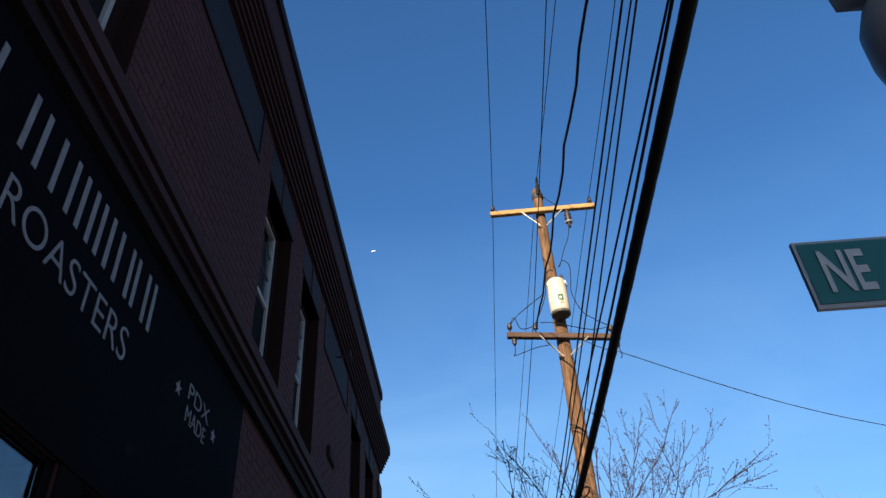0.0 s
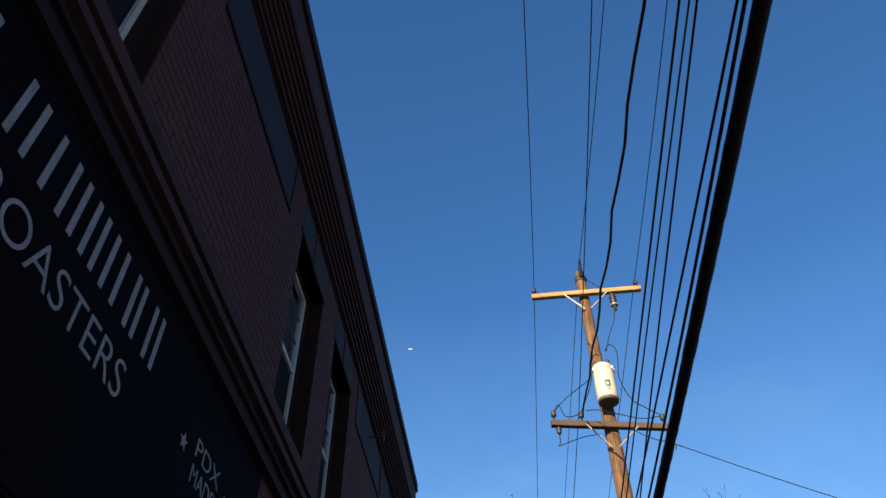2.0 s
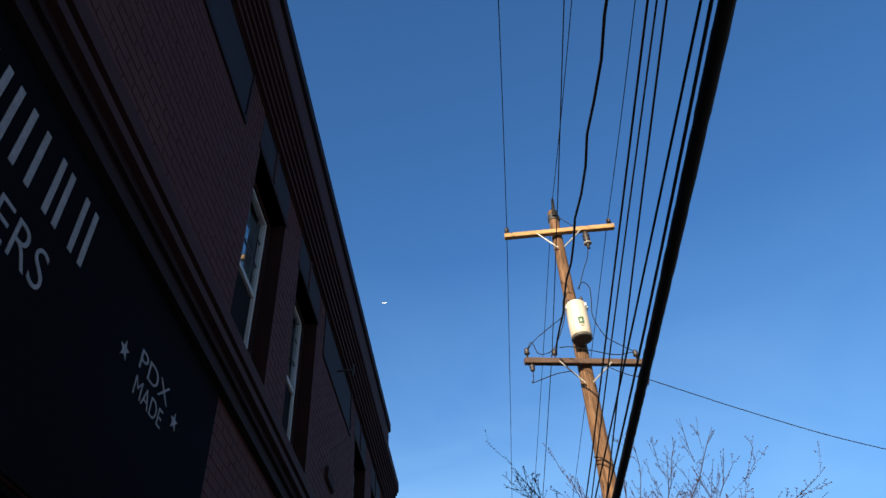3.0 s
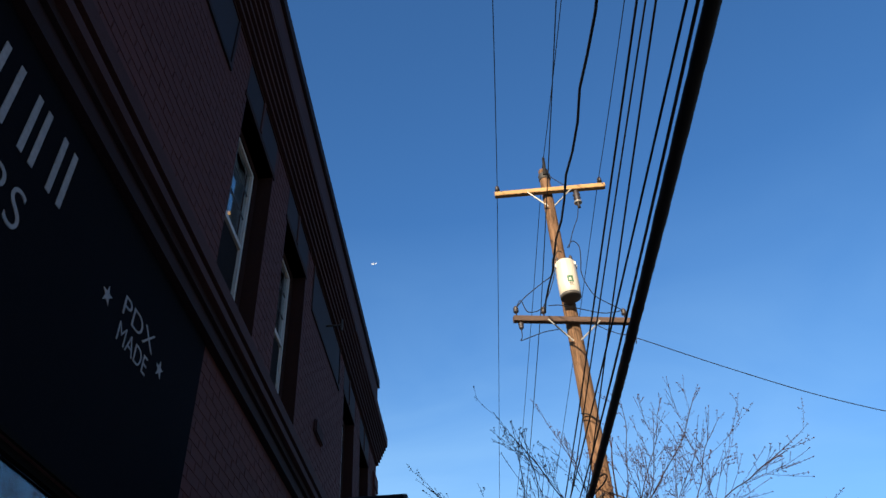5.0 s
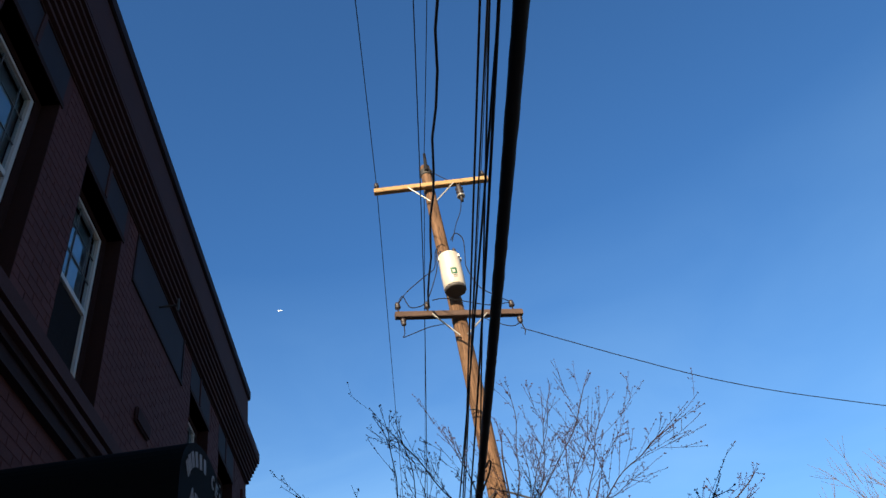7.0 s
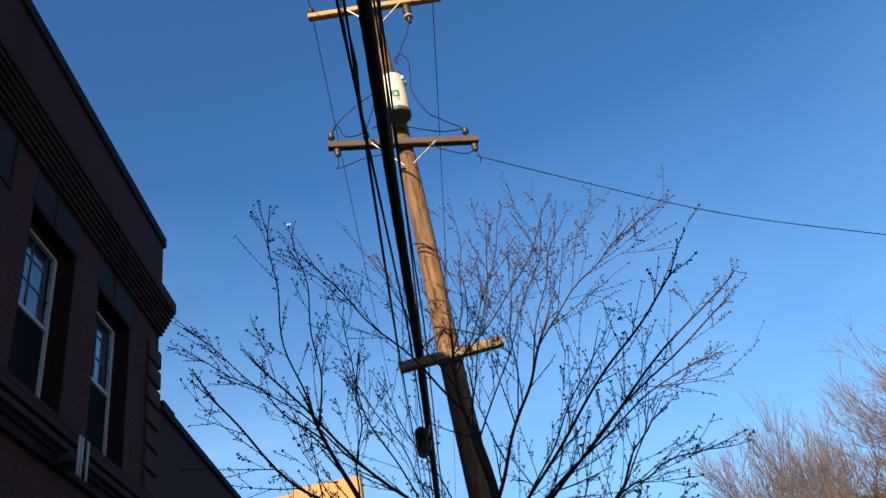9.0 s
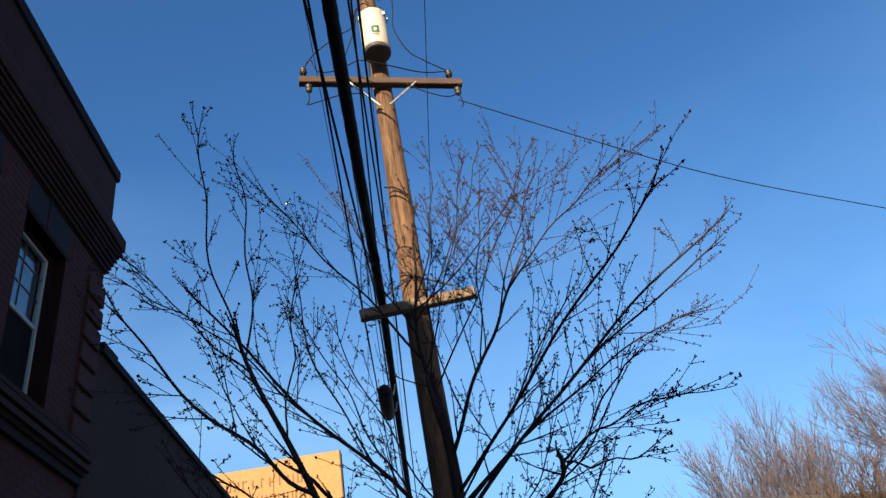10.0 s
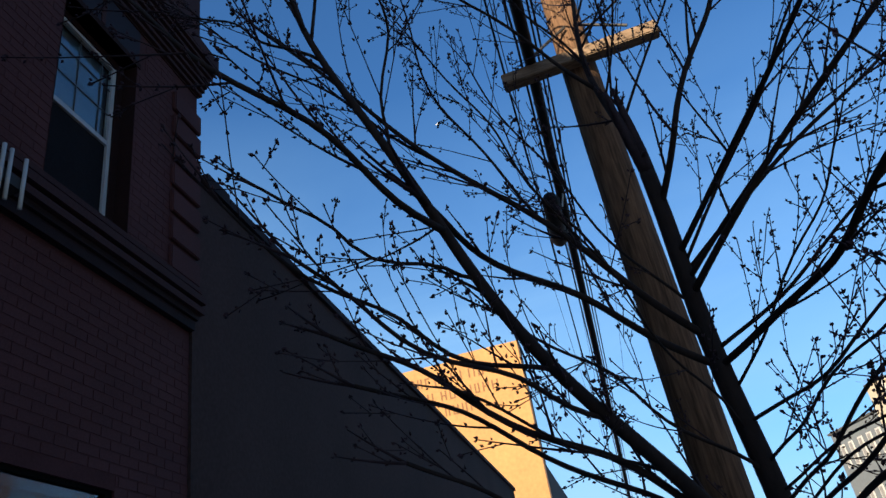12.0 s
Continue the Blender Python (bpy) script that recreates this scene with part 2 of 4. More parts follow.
def lettering(body, matrix, width, height, mat, parent, weight=0.0, depth=0.002):
    """A line of capitals that fills width by height from the frame's origin."""
    cu = bpy.data.curves.new("text", "FONT")
    cu.body, cu.size, cu.offset, cu.extrude = body, 1.0, weight, 0.01
    tmp = bpy.data.objects.new("text", cu)
    scene.collection.objects.link(tmp)
    me = bpy.data.meshes.new_from_object(tmp.evaluated_get(bpy.context.evaluated_depsgraph_get()))
    bpy.data.objects.remove(tmp)
    xs, ys = [v.co.x for v in me.vertices], [v.co.y for v in me.vertices]
    sx, sy = width / (max(xs) - min(xs)), height / (max(ys) - min(ys))
    me.transform(matrix @ Matrix.Diagonal((sx, sy, depth * 100, 1)) @ Matrix.Translation((-min(xs), -min(ys), 0)))
    me.materials.clear()
    me.materials.append(mat)
    return part("lettering", me, mat, parent)


def on_wall(x, y, z):
    """A frame whose x runs along +y of the world and whose y runs up, facing +x."""
    return Matrix(((0, 0, 1, x), (1, 0, 0, y), (0, 1, 0, z), (0, 0, 0, 1)))


# ---- ground ----
bm = bmesh.new()
bmesh.ops.create_grid(bm, x_segments=8, y_segments=8, size=1500)
for v in bm.verts:
    v.co.z = -0.17
tagged(part("ground", bm, M_GROUND, None), "bare brown earth reaching to the horizon", "ground", kind="structure")
tagged(part("road", boxes((5.2, 16.0, -120, 260, -0.3, -0.13)), M_ASPHALT, None), "dark grey asphalt road beside the pavement", "road", kind="structure")
pave = thing("pavement", (2, 10, 0), "grey concrete pavement slabs beside the building", "pavement", kind="structure")
for i in range(36):
    part("slab", boxes((-0.5, 2.15, -6 + i * 1.5, -4.51 + i * 1.5, -0.16, 0.0)), M_PAVE, pave)
    part("slab", boxes((2.16, 4.95, -6 + i * 1.5, -4.51 + i * 1.5, -0.16, 0.0)), M_PAVE, pave)
tagged(part("kerb", boxes((4.955, 5.2, -120, 260, -0.3, 0.0)), M_PAVE, None), "pale concrete kerb along the road", "kerb", kind="structure")

# ---- corner building ----
# The unseen stretch behind, down to YBEG, is added to shade sign and signal.
W, WL, YEND, YBEG = -0.42, -0.475, 14.80, -7.0   # upper wall, slightly set back shop wall, ends
building = thing("brick_building", (-3, 6, 0), "two-storey dark plum painted brick building with corbelled cornice", "building")
PAIR = 5.045
RIGHTS = [y - k * PAIR for k in (0, 1, 2) for y in (13.79, 12.27)]
RIGHTS.append(13.79 - 3 * PAIR)
WIN_W, SILL, HEAD = 0.93, 4.72, 6.55
shop = [(-2.6, 0.55, 2.90), (0.75, 4.19, 2.90), (4.39, 6.12, 2.90), (10.4, 13.9, 2.80)]


def holes_grid(y0, y1, z0, z1, holes):
    """Rectangles that fill a wall but for its holes (y0, y1, z0, z1)."""
    ys = sorted({y0, y1, *[h[0] for h in holes], *[h[1] for h in holes]})
    zs = sorted({z0, z1, *[h[2] for h in holes], *[h[3] for h in holes]})
    ys, zs = [y for y in ys if y0 <= y <= y1], [z for z in zs if z0 <= z <= z1]
    for za, zb in zip(zs, zs[1:]):
        run = None
        for ya, yb in zip(ys, ys[1:]):
            mid = ((ya + yb) / 2, (za + zb) / 2)
            solid = not any(h[0] < mid[0] < h[1] and h[2] < mid[1] < h[3] for h in holes)
            if solid:
                run = (run[0], yb) if run else (ya, yb)
            if run and (not solid or yb == ys[-1]):
                yield run[0], run[1], za, zb
                run = None


HOLES = [(r - WIN_W, r, SILL, HEAD) for r in RIGHTS] + [(a, b, 0.45, top) for a, b, top in shop] + [(6.9, 8.2, 0.0, 2.45)]
for face, low, high in ((WL, 0.0, 4.40), (W, 4.4005, 8.54)):
    for ya, yb, za, zb in holes_grid(YBEG, YEND, low, high, [h for h in HOLES if low < h[3] < high]):
        part("wall", boxes((W - 0.38, face - 0.0032, ya, yb, za, zb)), M_MORTAR, building)
part("side_wall", boxes((-9.0, W - 0.39, YEND - 0.3, YEND, 0, 8.2), (-9.0, W - 0.39, YBEG, YBEG + 0.3, 0, 8.2), (-9.3, -9.005, YBEG, YEND, 0, 8.2)), M_MORTAR, building)
part("roof", boxes((-8.99, W - 0.39, YBEG + 0.31, YEND - 0.31, 7.3, 7.45)), M_ROOF, building)
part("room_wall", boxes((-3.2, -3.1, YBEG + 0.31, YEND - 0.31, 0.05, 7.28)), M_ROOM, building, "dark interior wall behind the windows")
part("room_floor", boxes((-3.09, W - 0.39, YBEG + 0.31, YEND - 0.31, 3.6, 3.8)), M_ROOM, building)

# black painted shop sign band
part("sign_band", boxes((WL - 0.011, WL + 0.003, YBEG, 6.49, 2.92, 4.40)), M_BLACK, building, "black painted band with hand-painted white lettering")
part("shop_header", boxes((WL - 0.20, WL + 0.012, YBEG, 6.49, 2.901, 2.919)), M_DARKFRAME, building)

# belt course
for z0, z1, out in ((4.31, 4.404, 0.0), (4.405, 4.455, 0.03), (4.456, 4.515, 0.075), (4.516, 4.555, 0.025), (4.556, 4.625, 0.085), (4.626, 4.665, 0.03), (4.666, 4.715, 0.055)):
    bm = boxes((WL - 0.02 if z1 < 4.41 else W - 0.02, W + out, YBEG, YEND + out * 0.5, z0, z1))
    # Recessed courses get a darker colour for the shade between the ridges.
    part("belt_course", bm, M_CORNICE if out > 0.05 else M_COPING_SHADE, building)

# corbelled cornice
steps = 7
for i in range(steps):
    out = 0.02 + 0.165 * (i + 1) / steps
    z0 = 6.99 + i * 0.06
    part("corbel_course", boxes((W - 0.02, W + out, YBEG, YEND + out * 0.6, z0 + 0.022, z0 + 0.059)), M_CORNICE, building)
    # Recesses are coloured darker to strengthen the shadow line under each course.
    part("corbel_joint", boxes((W - 0.02, W + max(0.004, out - 0.035), YBEG, YEND + max(0.004, out * 0.6 - 0.03), z0, z0 + 0.0215)), M_SHADE_VENT, building)
bm = bmesh.new()
vs = [bm.verts.new(c) for c in ((W - 0.1, YBEG, 7.411), (W + 0.188, YBEG, 7.411), (W + 0.188, YBEG, 7.55), (W + 0.02, YBEG, 7.88), (W - 0.1, YBEG, 7.88),
                                (W - 0.1, YEND + 0.12, 7.411), (W + 0.188, YEND + 0.12, 7.411), (W + 0.188, YEND + 0.12, 7.55), (W + 0.02, YEND + 0.03, 7.88), (W - 0.1, YEND + 0.03, 7.88))]
for f in ((0, 1, 2, 3, 4), (9, 8, 7, 6, 5), (1, 6, 7, 2), (2, 7, 8, 3), (3, 8, 9, 4), (0, 5, 6, 1), (4, 9, 5, 0)):
    bm.faces.new([vs[i] for i in f])
part("weathering", bm, M_CORNICE, building)
part("parapet", boxes((W - 0.011, W + 0.015, YBEG, YEND + 0.02, 7.881, 8.54)), M_CORNICE, building)
part("coping", boxes((W - 0.36, W + 0.05, YBEG, YEND + 0.07, 8.541, 8.72, 0.012)), M_COPING_SHADE, building, "dark metal parapet coping")

# stucco panels over and between the windows
def panel(y0, y1, z0, z1):
    p = part("stucco_panel", boxes((W - 0.003, W - 0.0005, y0, y1, z0, z1)), M_STUCCO, building, "blue-grey stucco panel")
    return p


for r in RIGHTS:
    panel(r - WIN_W - 0.02, r + 0.02, HEAD + 0.06, 6.985)
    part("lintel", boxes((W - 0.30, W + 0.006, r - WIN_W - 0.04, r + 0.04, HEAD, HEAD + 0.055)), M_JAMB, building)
for k in (0, 1, 2):
    y1 = 10.90 - k * PAIR
    panel(y1 - 1.76, y1, 6.42, 6.985)
    part("panel_ledge", boxes((W - 0.011, W + 0.014, y1 - 1.80, y1 + 0.04, 6.375, 6.418)), M_COPING_SHADE, building)
    part("panel_edge", boxes((W - 0.011, W + 0.010, y1 - 1.80, y1 - 1.765, 6.4185, 6.985)), M_COPING_SHADE, building)
    part("panel_edge", boxes((W - 0.011, W + 0.010, y1 + 0.005, y1 + 0.04, 6.4185, 6.985)), M_COPING_SHADE, building)
for r in RIGHTS:
    if r + 0.3 < YEND:
        part("panel_trim", boxes((W - 0.011, W + 0.012, r - 0.52, r - 0.475, HEAD + 0.062, 6.985)), M_CORNICE, building)

# old line bracket on the middle panel
part("line_bracket", rod((W - 0.002, 9.95, 6.72), (W + 0.20, 9.95, 6.72), 0.012, 6), M_IRON, building, "small dark iron line bracket")
part("line_bracket", rod((W + 0.19, 9.95, 6.64), (W + 0.19, 9.95, 6.80), 0.016, 8), M_IRON, building)

# upper windows
def sash_window(r):
    """A white double-hung window in its deep opening."""
    y0, y1, x = r - WIN_W + 0.075, r - 0.085, W - 0.145
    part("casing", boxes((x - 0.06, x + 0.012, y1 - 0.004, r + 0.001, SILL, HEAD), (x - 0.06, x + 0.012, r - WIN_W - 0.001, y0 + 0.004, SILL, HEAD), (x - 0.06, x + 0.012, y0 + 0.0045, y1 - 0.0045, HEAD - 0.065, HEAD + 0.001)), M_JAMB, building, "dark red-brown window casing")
    top = HEAD - 0.066
    win = part("window", boxes((x - 0.05, x, y0 + 0.005, y0 + 0.036, SILL, top), (x - 0.05, x, y1 - 0.045, y1 - 0.005, SILL, top), (x - 0.05, x, y0 + 0.037, y1 - 0.046, top - 0.03, top), (x - 0.05, x, y0 + 0.037, y1 - 0.046, SILL, SILL + 0.05)), M_WHITE, building, "white double-hung sash window in a deep opening")
    mid = (SILL + top) / 2 + 0.03
    part("meeting_rail", boxes((x - 0.045, x - 0.004, y0 + 0.037, y1 - 0.046, mid - 0.025, mid + 0.02)), M_WHITE, win)
    part("pane", boxes((x - 0.030, x - 0.024, y0 + 0.0365, y1 - 0.0455, mid + 0.0205, top - 0.0305)), M_GLASS, win).visible_shadow = False
    part("pane", boxes((x - 0.044, x - 0.038, y0 + 0.0365, y1 - 0.0455, SILL + 0.0505, mid - 0.0255)), M_GLASS, win).visible_shadow = False
    # Pale sheet added behind the upper pane to brighten it like reflected sky.
    part("pane_brightener", boxes((x - 0.085, x - 0.080, y0 + 0.02, y1 - 0.02, mid - 0.02, top - 0.005)), M_PALEPANE, win, "pale sheet added to brighten the upper pane")
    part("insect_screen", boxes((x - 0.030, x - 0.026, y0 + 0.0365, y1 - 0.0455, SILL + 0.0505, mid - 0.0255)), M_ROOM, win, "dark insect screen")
    for k in (1, 2):
        yy = y0 + 0.05 + (WIN_W - 0.1) * k / 3
        part("glazing_bar", boxes((x - 0.023, x - 0.015, yy - 0.005, yy + 0.005, mid + 0.021, top - 0.031)), M_BAR, win)
    for zz in (mid + (top - mid) * 0.36, mid + (top - mid) * 0.68):
        part("glazing_bar", boxes((x - 0.0235, x - 0.0155, y0 + 0.0365, y1 - 0.0455, zz - 0.005, zz + 0.005)), M_BAR, win)
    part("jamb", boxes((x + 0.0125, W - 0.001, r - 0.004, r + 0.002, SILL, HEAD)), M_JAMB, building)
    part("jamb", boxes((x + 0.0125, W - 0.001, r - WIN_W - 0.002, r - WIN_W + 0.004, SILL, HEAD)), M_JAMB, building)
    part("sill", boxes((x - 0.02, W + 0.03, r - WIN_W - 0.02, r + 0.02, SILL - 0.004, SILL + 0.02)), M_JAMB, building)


for r in RIGHTS:
    sash_window(r)

# shopfront
for a, b, top in shop:
    x = WL - 0.02
    s = part("shop_window", boxes((x - 0.06, x, a, a + 0.07, 0.45, top), (x - 0.06, x, b - 0.07, b, 0.45, top), (x - 0.06, x, a + 0.071, b - 0.071, top - 0.03, top), (x - 0.06, x, a + 0.071, b - 0.071, 0.45, 0.55)), M_DARKFRAME, building, "dark-framed shop window reflecting the sky")
    part("pane", boxes((x - 0.034, x - 0.026, a + 0.0715, b - 0.0715, 0.5505, top - 0.0305)), M_GLASS, s).visible_shadow = False
for y0, y1 in ((4.191, 4.389), (0.551, 0.749)):
    part("shop_pier", boxes((WL - 0.05, WL + 0.004, y0, y1, 0.45, 2.90)), M_DARKFRAME, building)
part("entrance_door", boxes((W - 0.22, W - 0.17, 6.9, 8.2, 0.0, 2.45)), M_DARKFRAME, building)

# vent
vent = part("wall_vent", boxes((W - 0.01, W + 0.035, 9.60, 10.00, 5.18, 5.33, 0.015)), M_SHADE_VENT, building, "small dark metal wall vent")

# quoins at the far end
for i in range(8):
    z = 6.73 - i * 0.293
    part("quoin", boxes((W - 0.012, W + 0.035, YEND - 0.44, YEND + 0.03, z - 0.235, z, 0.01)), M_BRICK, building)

# sign lettering
def word_bars(slots, z0, z1, stroke):
    """A painted trade name as plain upright strokes that fill each character's slot."""
    for y, wide in slots:
        ends = [y] if wide < 2 * stroke else [y, y + wide - stroke]
        part("lettering_bar", boxes(*[(WL + 0.0035, WL + 0.0065, e, e + stroke, z0, z1) for e in ends]), M_LETTER, building)


word_bars([(3.25, 0.15), (3.51, 0.04), (3.65, 0.14), (3.86, 0.13), (4.06, 0.15), (4.32, 0.12), (4.55, 0.13)], 3.845, 4.15, 0.036)
word_bars([(2.08, 0.14), (2.34, 0.14), (2.60, 0.14), (2.87, 0.15)], 3.845, 4.15, 0.036)
lettering("E", on_wall(WL + 0.004, 2.96, 3.55), 0.10, 0.17, M_LETTER, building)
lettering("ROASTERS", on_wall(WL + 0.004, 3.285, 3.545), 1.205, 0.178, M_LETTER, building, -0.010)
lettering("PDX", on_wall(WL + 0.004, 5.385, 3.805), 0.40, 0.105, M_LETTER, building, -0.012)
lettering("MADE", on_wall(WL + 0.004, 5.39, 3.66), 0.37, 0.10, M_LETTER, building, -0.012)


def star(y, z, r):
    bm = bmesh.new()
    ring = [bm.verts.new((WL + 0.0055, y + (r if k % 2 == 0 else r * 0.4) * math.sin(k * math.pi / 5), z + (r if k % 2 == 0 else r * 0.4) * math.cos(k * math.pi / 5))) for k in range(10)]
    bm.faces.new(ring[::-1])
    got = bmesh.ops.extrude_face_region(bm, geom=bm.faces[:])
    for v in got["geom"]:
        if isinstance(v, bmesh.types.BMVert):
            v.co.x -= 0.0035
    part("painted_star", bm, M_LETTER, building)


star(5.216, 3.787, 0.052)
star(5.911, 3.787, 0.052)

# ---- arched entrance awning ----
AX, AY, AHW, ASPR, ATOP = 0.74, 7.60, 0.58, 3.25, 3.60
awning = thing("awning", (W, AY, 2.5), "black canvas barrel awning with white lettering over the entrance", "awning")
arc = [(AY - AHW * math.cos(math.pi * k / 24), ASPR + (ATOP - ASPR) * math.sin(math.pi * k / 24)) for k in range(25)]
arc = [(AY - AHW, 2.55)] + arc + [(AY + AHW, 2.55)]
bm = bmesh.new()
front = [bm.verts.new((AX, y, z)) for y, z in arc]
back = [bm.verts.new((WL + 0.004, y, z)) for y, z in arc]
bm.faces.new(front)
for i in range(len(arc) - 1):
    bm.faces.new((front[i], back[i], back[i + 1], front[i + 1]))
part("canopy", bm, M_CANVAS, awning)
h = Heap()
for y in (AY - AHW, AY + AHW):
    h.tube([(WL + 0.004, y, 2.56), (AX, y, 2.56)], [0.012, 0.012], 6)
h.tube([(AX, AY - AHW, 2.56), (AX, AY + AHW, 2.56)], [0.012, 0.012], 6)
part("frame", h, M_IRON, awning)
lettering("APARTMENTS", on_wall(AX + 0.003, AY - 0.39, 3.20), 0.80, 0.085, M_LETTER, awning)
def arc_place(i):
    a = math.radians(168 - i * 12.4)
    return AY - 0.005 + 0.435 * math.cos(a), 3.27 + 0.20 * math.sin(a), math.degrees(a) - 90
for i in range(6):
    y, z, turn = arc_place(i)
    bm = boxes((0, 0.003, -0.020, -0.006, 0, 0.078), (0, 0.003, 0.008, 0.022, 0, 0.078))
    bm.transform(Matrix.Translation((AX + 0.003, y, z)) @ Matrix.Rotation(math.radians(turn * 0.6), 4, "X"))
    part("lettering_bar", bm, M_LETTER, awning)
for i, c in enumerate("CENTER"):
    y, z, turn = arc_place(i + 7)
    lettering(c, on_wall(AX + 0.003, y, z) @ pose(0, 0, 0, 0, 0, turn * 0.6) @ Matrix.Translation((-0.025, 0, 0)), 0.05, 0.078, M_LETTER, awning)

# wall light
wl = thing("wall_light", (WL, 12.43, 4.4), "wall light with two white upright tubes on a dark bracket", "wall light")
part("bracket", boxes((WL, W + 0.166, 12.32, 12.54, 4.34, 4.42)), M_IRON, wl)
for y in (12.34, 12.40, 12.52):
    part("tube", rod((W + 0.18, y, 4.20), (W + 0.18, y, 4.57), 0.013, 10), M_WHITE, wl, smooth=True)

# ---- low neighbouring building ----
low = thing("low_building", (-3, 25, 0), "plain single-storey grey rendered building with dark coping", "building")
part("wall", boxes((-6.0, W - 0.03, YEND + 0.005, 34, 0, 6.0)), M_GREYWALL, low)
part("coping", boxes((-6.0, W + 0.02, 15.45, 34.05, 6.001, 6.10)), M_COPING_SHADE, low)
part("end_parapet", boxes((-2.0, W + 0.02, YEND + 0.19, 15.44, 6.001, 6.14)), M_COPING_SHADE, low)

# ---- utility pole ----
PX, PY = 3.40, 14.62
pole = thing("utility_pole", (PX, PY, 0), "tall weathered wooden utility pole with three crossarms", "utility pole")
def pole_r(z):
    return 0.172 - 0.0035 * z if z < 9 else 0.200 - 0.0066 * z
pz = [0.0, 1, 2, 3, 4, 5, 6, 7, 8, 9, 10, 11, 12, 13, 13.7]
h = Heap()
h.tube([(PX + 0.004 * max(0, 6 - z) + 0.012 * math.sin(z * 0.9), PY + 0.01 * math.cos(z * 1.3), z) for z in pz], [pole_r(z) for z in pz], 20)
part("pole_shaft", h, M_POLE, pole, smooth=True)


def crossarm(x0, y0, z0, x1, y1, z1, mat, thick=0.058):
    a, b = Vector((x0, y0, z0)), Vector((x1, y1, z1))
    d = (b - a).normalized()
    s = Vector((0, 0, 1)).cross(d).normalized()
    u = d.cross(s)
    bm = bmesh.new()
    box(bm, 0, (b - a).length, -thick, thick, -thick, thick, 0.008)
    bm.transform(Matrix(((d.x, s.x, u.x, a.x), (d.y, s.y, u.y, a.y), (d.z, s.z, u.z, a.z), (0, 0, 0, 1))))
    return part("crossarm", bm, mat, pole, smooth=False)


def pin_insulator(x, y, z, s=1.0, up=1):
    h = lathe([(0.012 * s, -0.02 * up), (0.012 * s, 0.06 * s * up), (0.045 * s, 0.065 * s * up), (0.05 * s, 0.09 * s * up), (0.03 * s, 0.105 * s * up), (0.045 * s, 0.12 * s * up), (0.04 * s, 0.16 * s * up), (0.02 * s, 0.185 * s * up)], (x, y, z), 12)
    part("insulator", h, M_PORCELAIN, pole, smooth=True)


crossarm(2.21, 14.41, 12.87, 4.64, 14.41, 12.91, M_ARM)
crossarm(2.24, 14.22, 9.46, 4.58, 14.62, 9.47, M_ARMDARK)
crossarm(2.72, 14.40, 5.66, 4.08, 14.40, 5.77, M_ARMOLD, 0.06)
for x, y, z, up in ((2.28, 14.41, 12.93, 1), (4.55, 14.41, 12.97, 1), (2.31, 14.23, 9.55, 1), (2.84, 14.32, 9.55, 1), (4.42, 14.59, 9.56, 1), (2.37, 14.23, 9.43, -1), (4.50, 14.61, 9.44, -1)):
    pin_insulator(x, y, z, 1.1, up)
for a, b in (((2.92, 14.35, 12.84), (3.33, 14.44, 12.46)), ((3.88, 14.35, 12.84), (3.47, 14.44, 12.46)), ((2.90, 14.27, 9.44), (3.33, 14.43, 9.02)), ((3.90, 14.45, 9.44), (3.47, 14.43, 9.02))):
    part("brace", rod(a, b, 0.016, 6), M_STEEL, pole)
part("brace", rod((2.95, 14.40, 5.82), (3.36, 14.44, 6.12), 0.014, 6), M_IRON, pole)
part("brace", rod((3.86, 14.40, 5.90), (3.44, 14.44, 6.12), 0.014, 6), M_IRON, pole)
part("top_pin", rod((PX, PY - 0.14, 13.45), (PX + 0.03, PY - 0.16, 13.98), 0.045, 10, 0.03), M_WIRE, pole)
part("collar", lathe([(pole_r(13.5) + 0.01, 13.40), (pole_r(13.5) + 0.03, 13.44), (pole_r(13.5) + 0.01, 13.48), (pole_r(13.5) + 0.03, 13.54), (pole_r(13.5) + 0.01, 13.58)], (PX, PY, 0), 14), M_IRON, pole, smooth=True)
# hanging fuse cutout under the top arm
part("cutout", lathe([(0.015, 0.0), (0.06, -0.04), (0.03, -0.08), (0.085, -0.13), (0.04, -0.18), (0.085, -0.23), (0.04, -0.28), (0.075, -0.33), (0.03, -0.38), (0.035, -0.50)], (3.98, 14.41, 12.83), 12), M_PORCELAIN, pole, smooth=True)
part("cutout_cap", lathe([(0.05, -0.335), (0.088, -0.345), (0.088, -0.365), (0.05, -0.375)], (3.98, 14.41, 12.83), 12), M_STEEL, pole, smooth=True)

# transformer
TX, TY = 3.40, 14.24
tank = thing("transformer", (TX, TY, 10.0), "cream pole-mounted transformer can, its underside coloured dark for shade", "transformer")
part("tank", lathe([(0.185, 10.03), (0.205, 10.05), (0.207, 10.40), (0.207, 10.86), (0.212, 10.87), (0.212, 10.90), (0.16, 10.965), (0.05, 10.99)], (TX, TY, 0), 32), M_TANK, tank, smooth=True)
# The rim below has its own dark colour to carry the can's underside shade.
part("underside", lathe([(0.17, 9.97), (0.20, 9.985), (0.204, 10.04), (0.18, 10.045)], (TX, TY, 0), 32), M_TANKSHADE, tank, "underside rim darkened for shade", smooth=True)
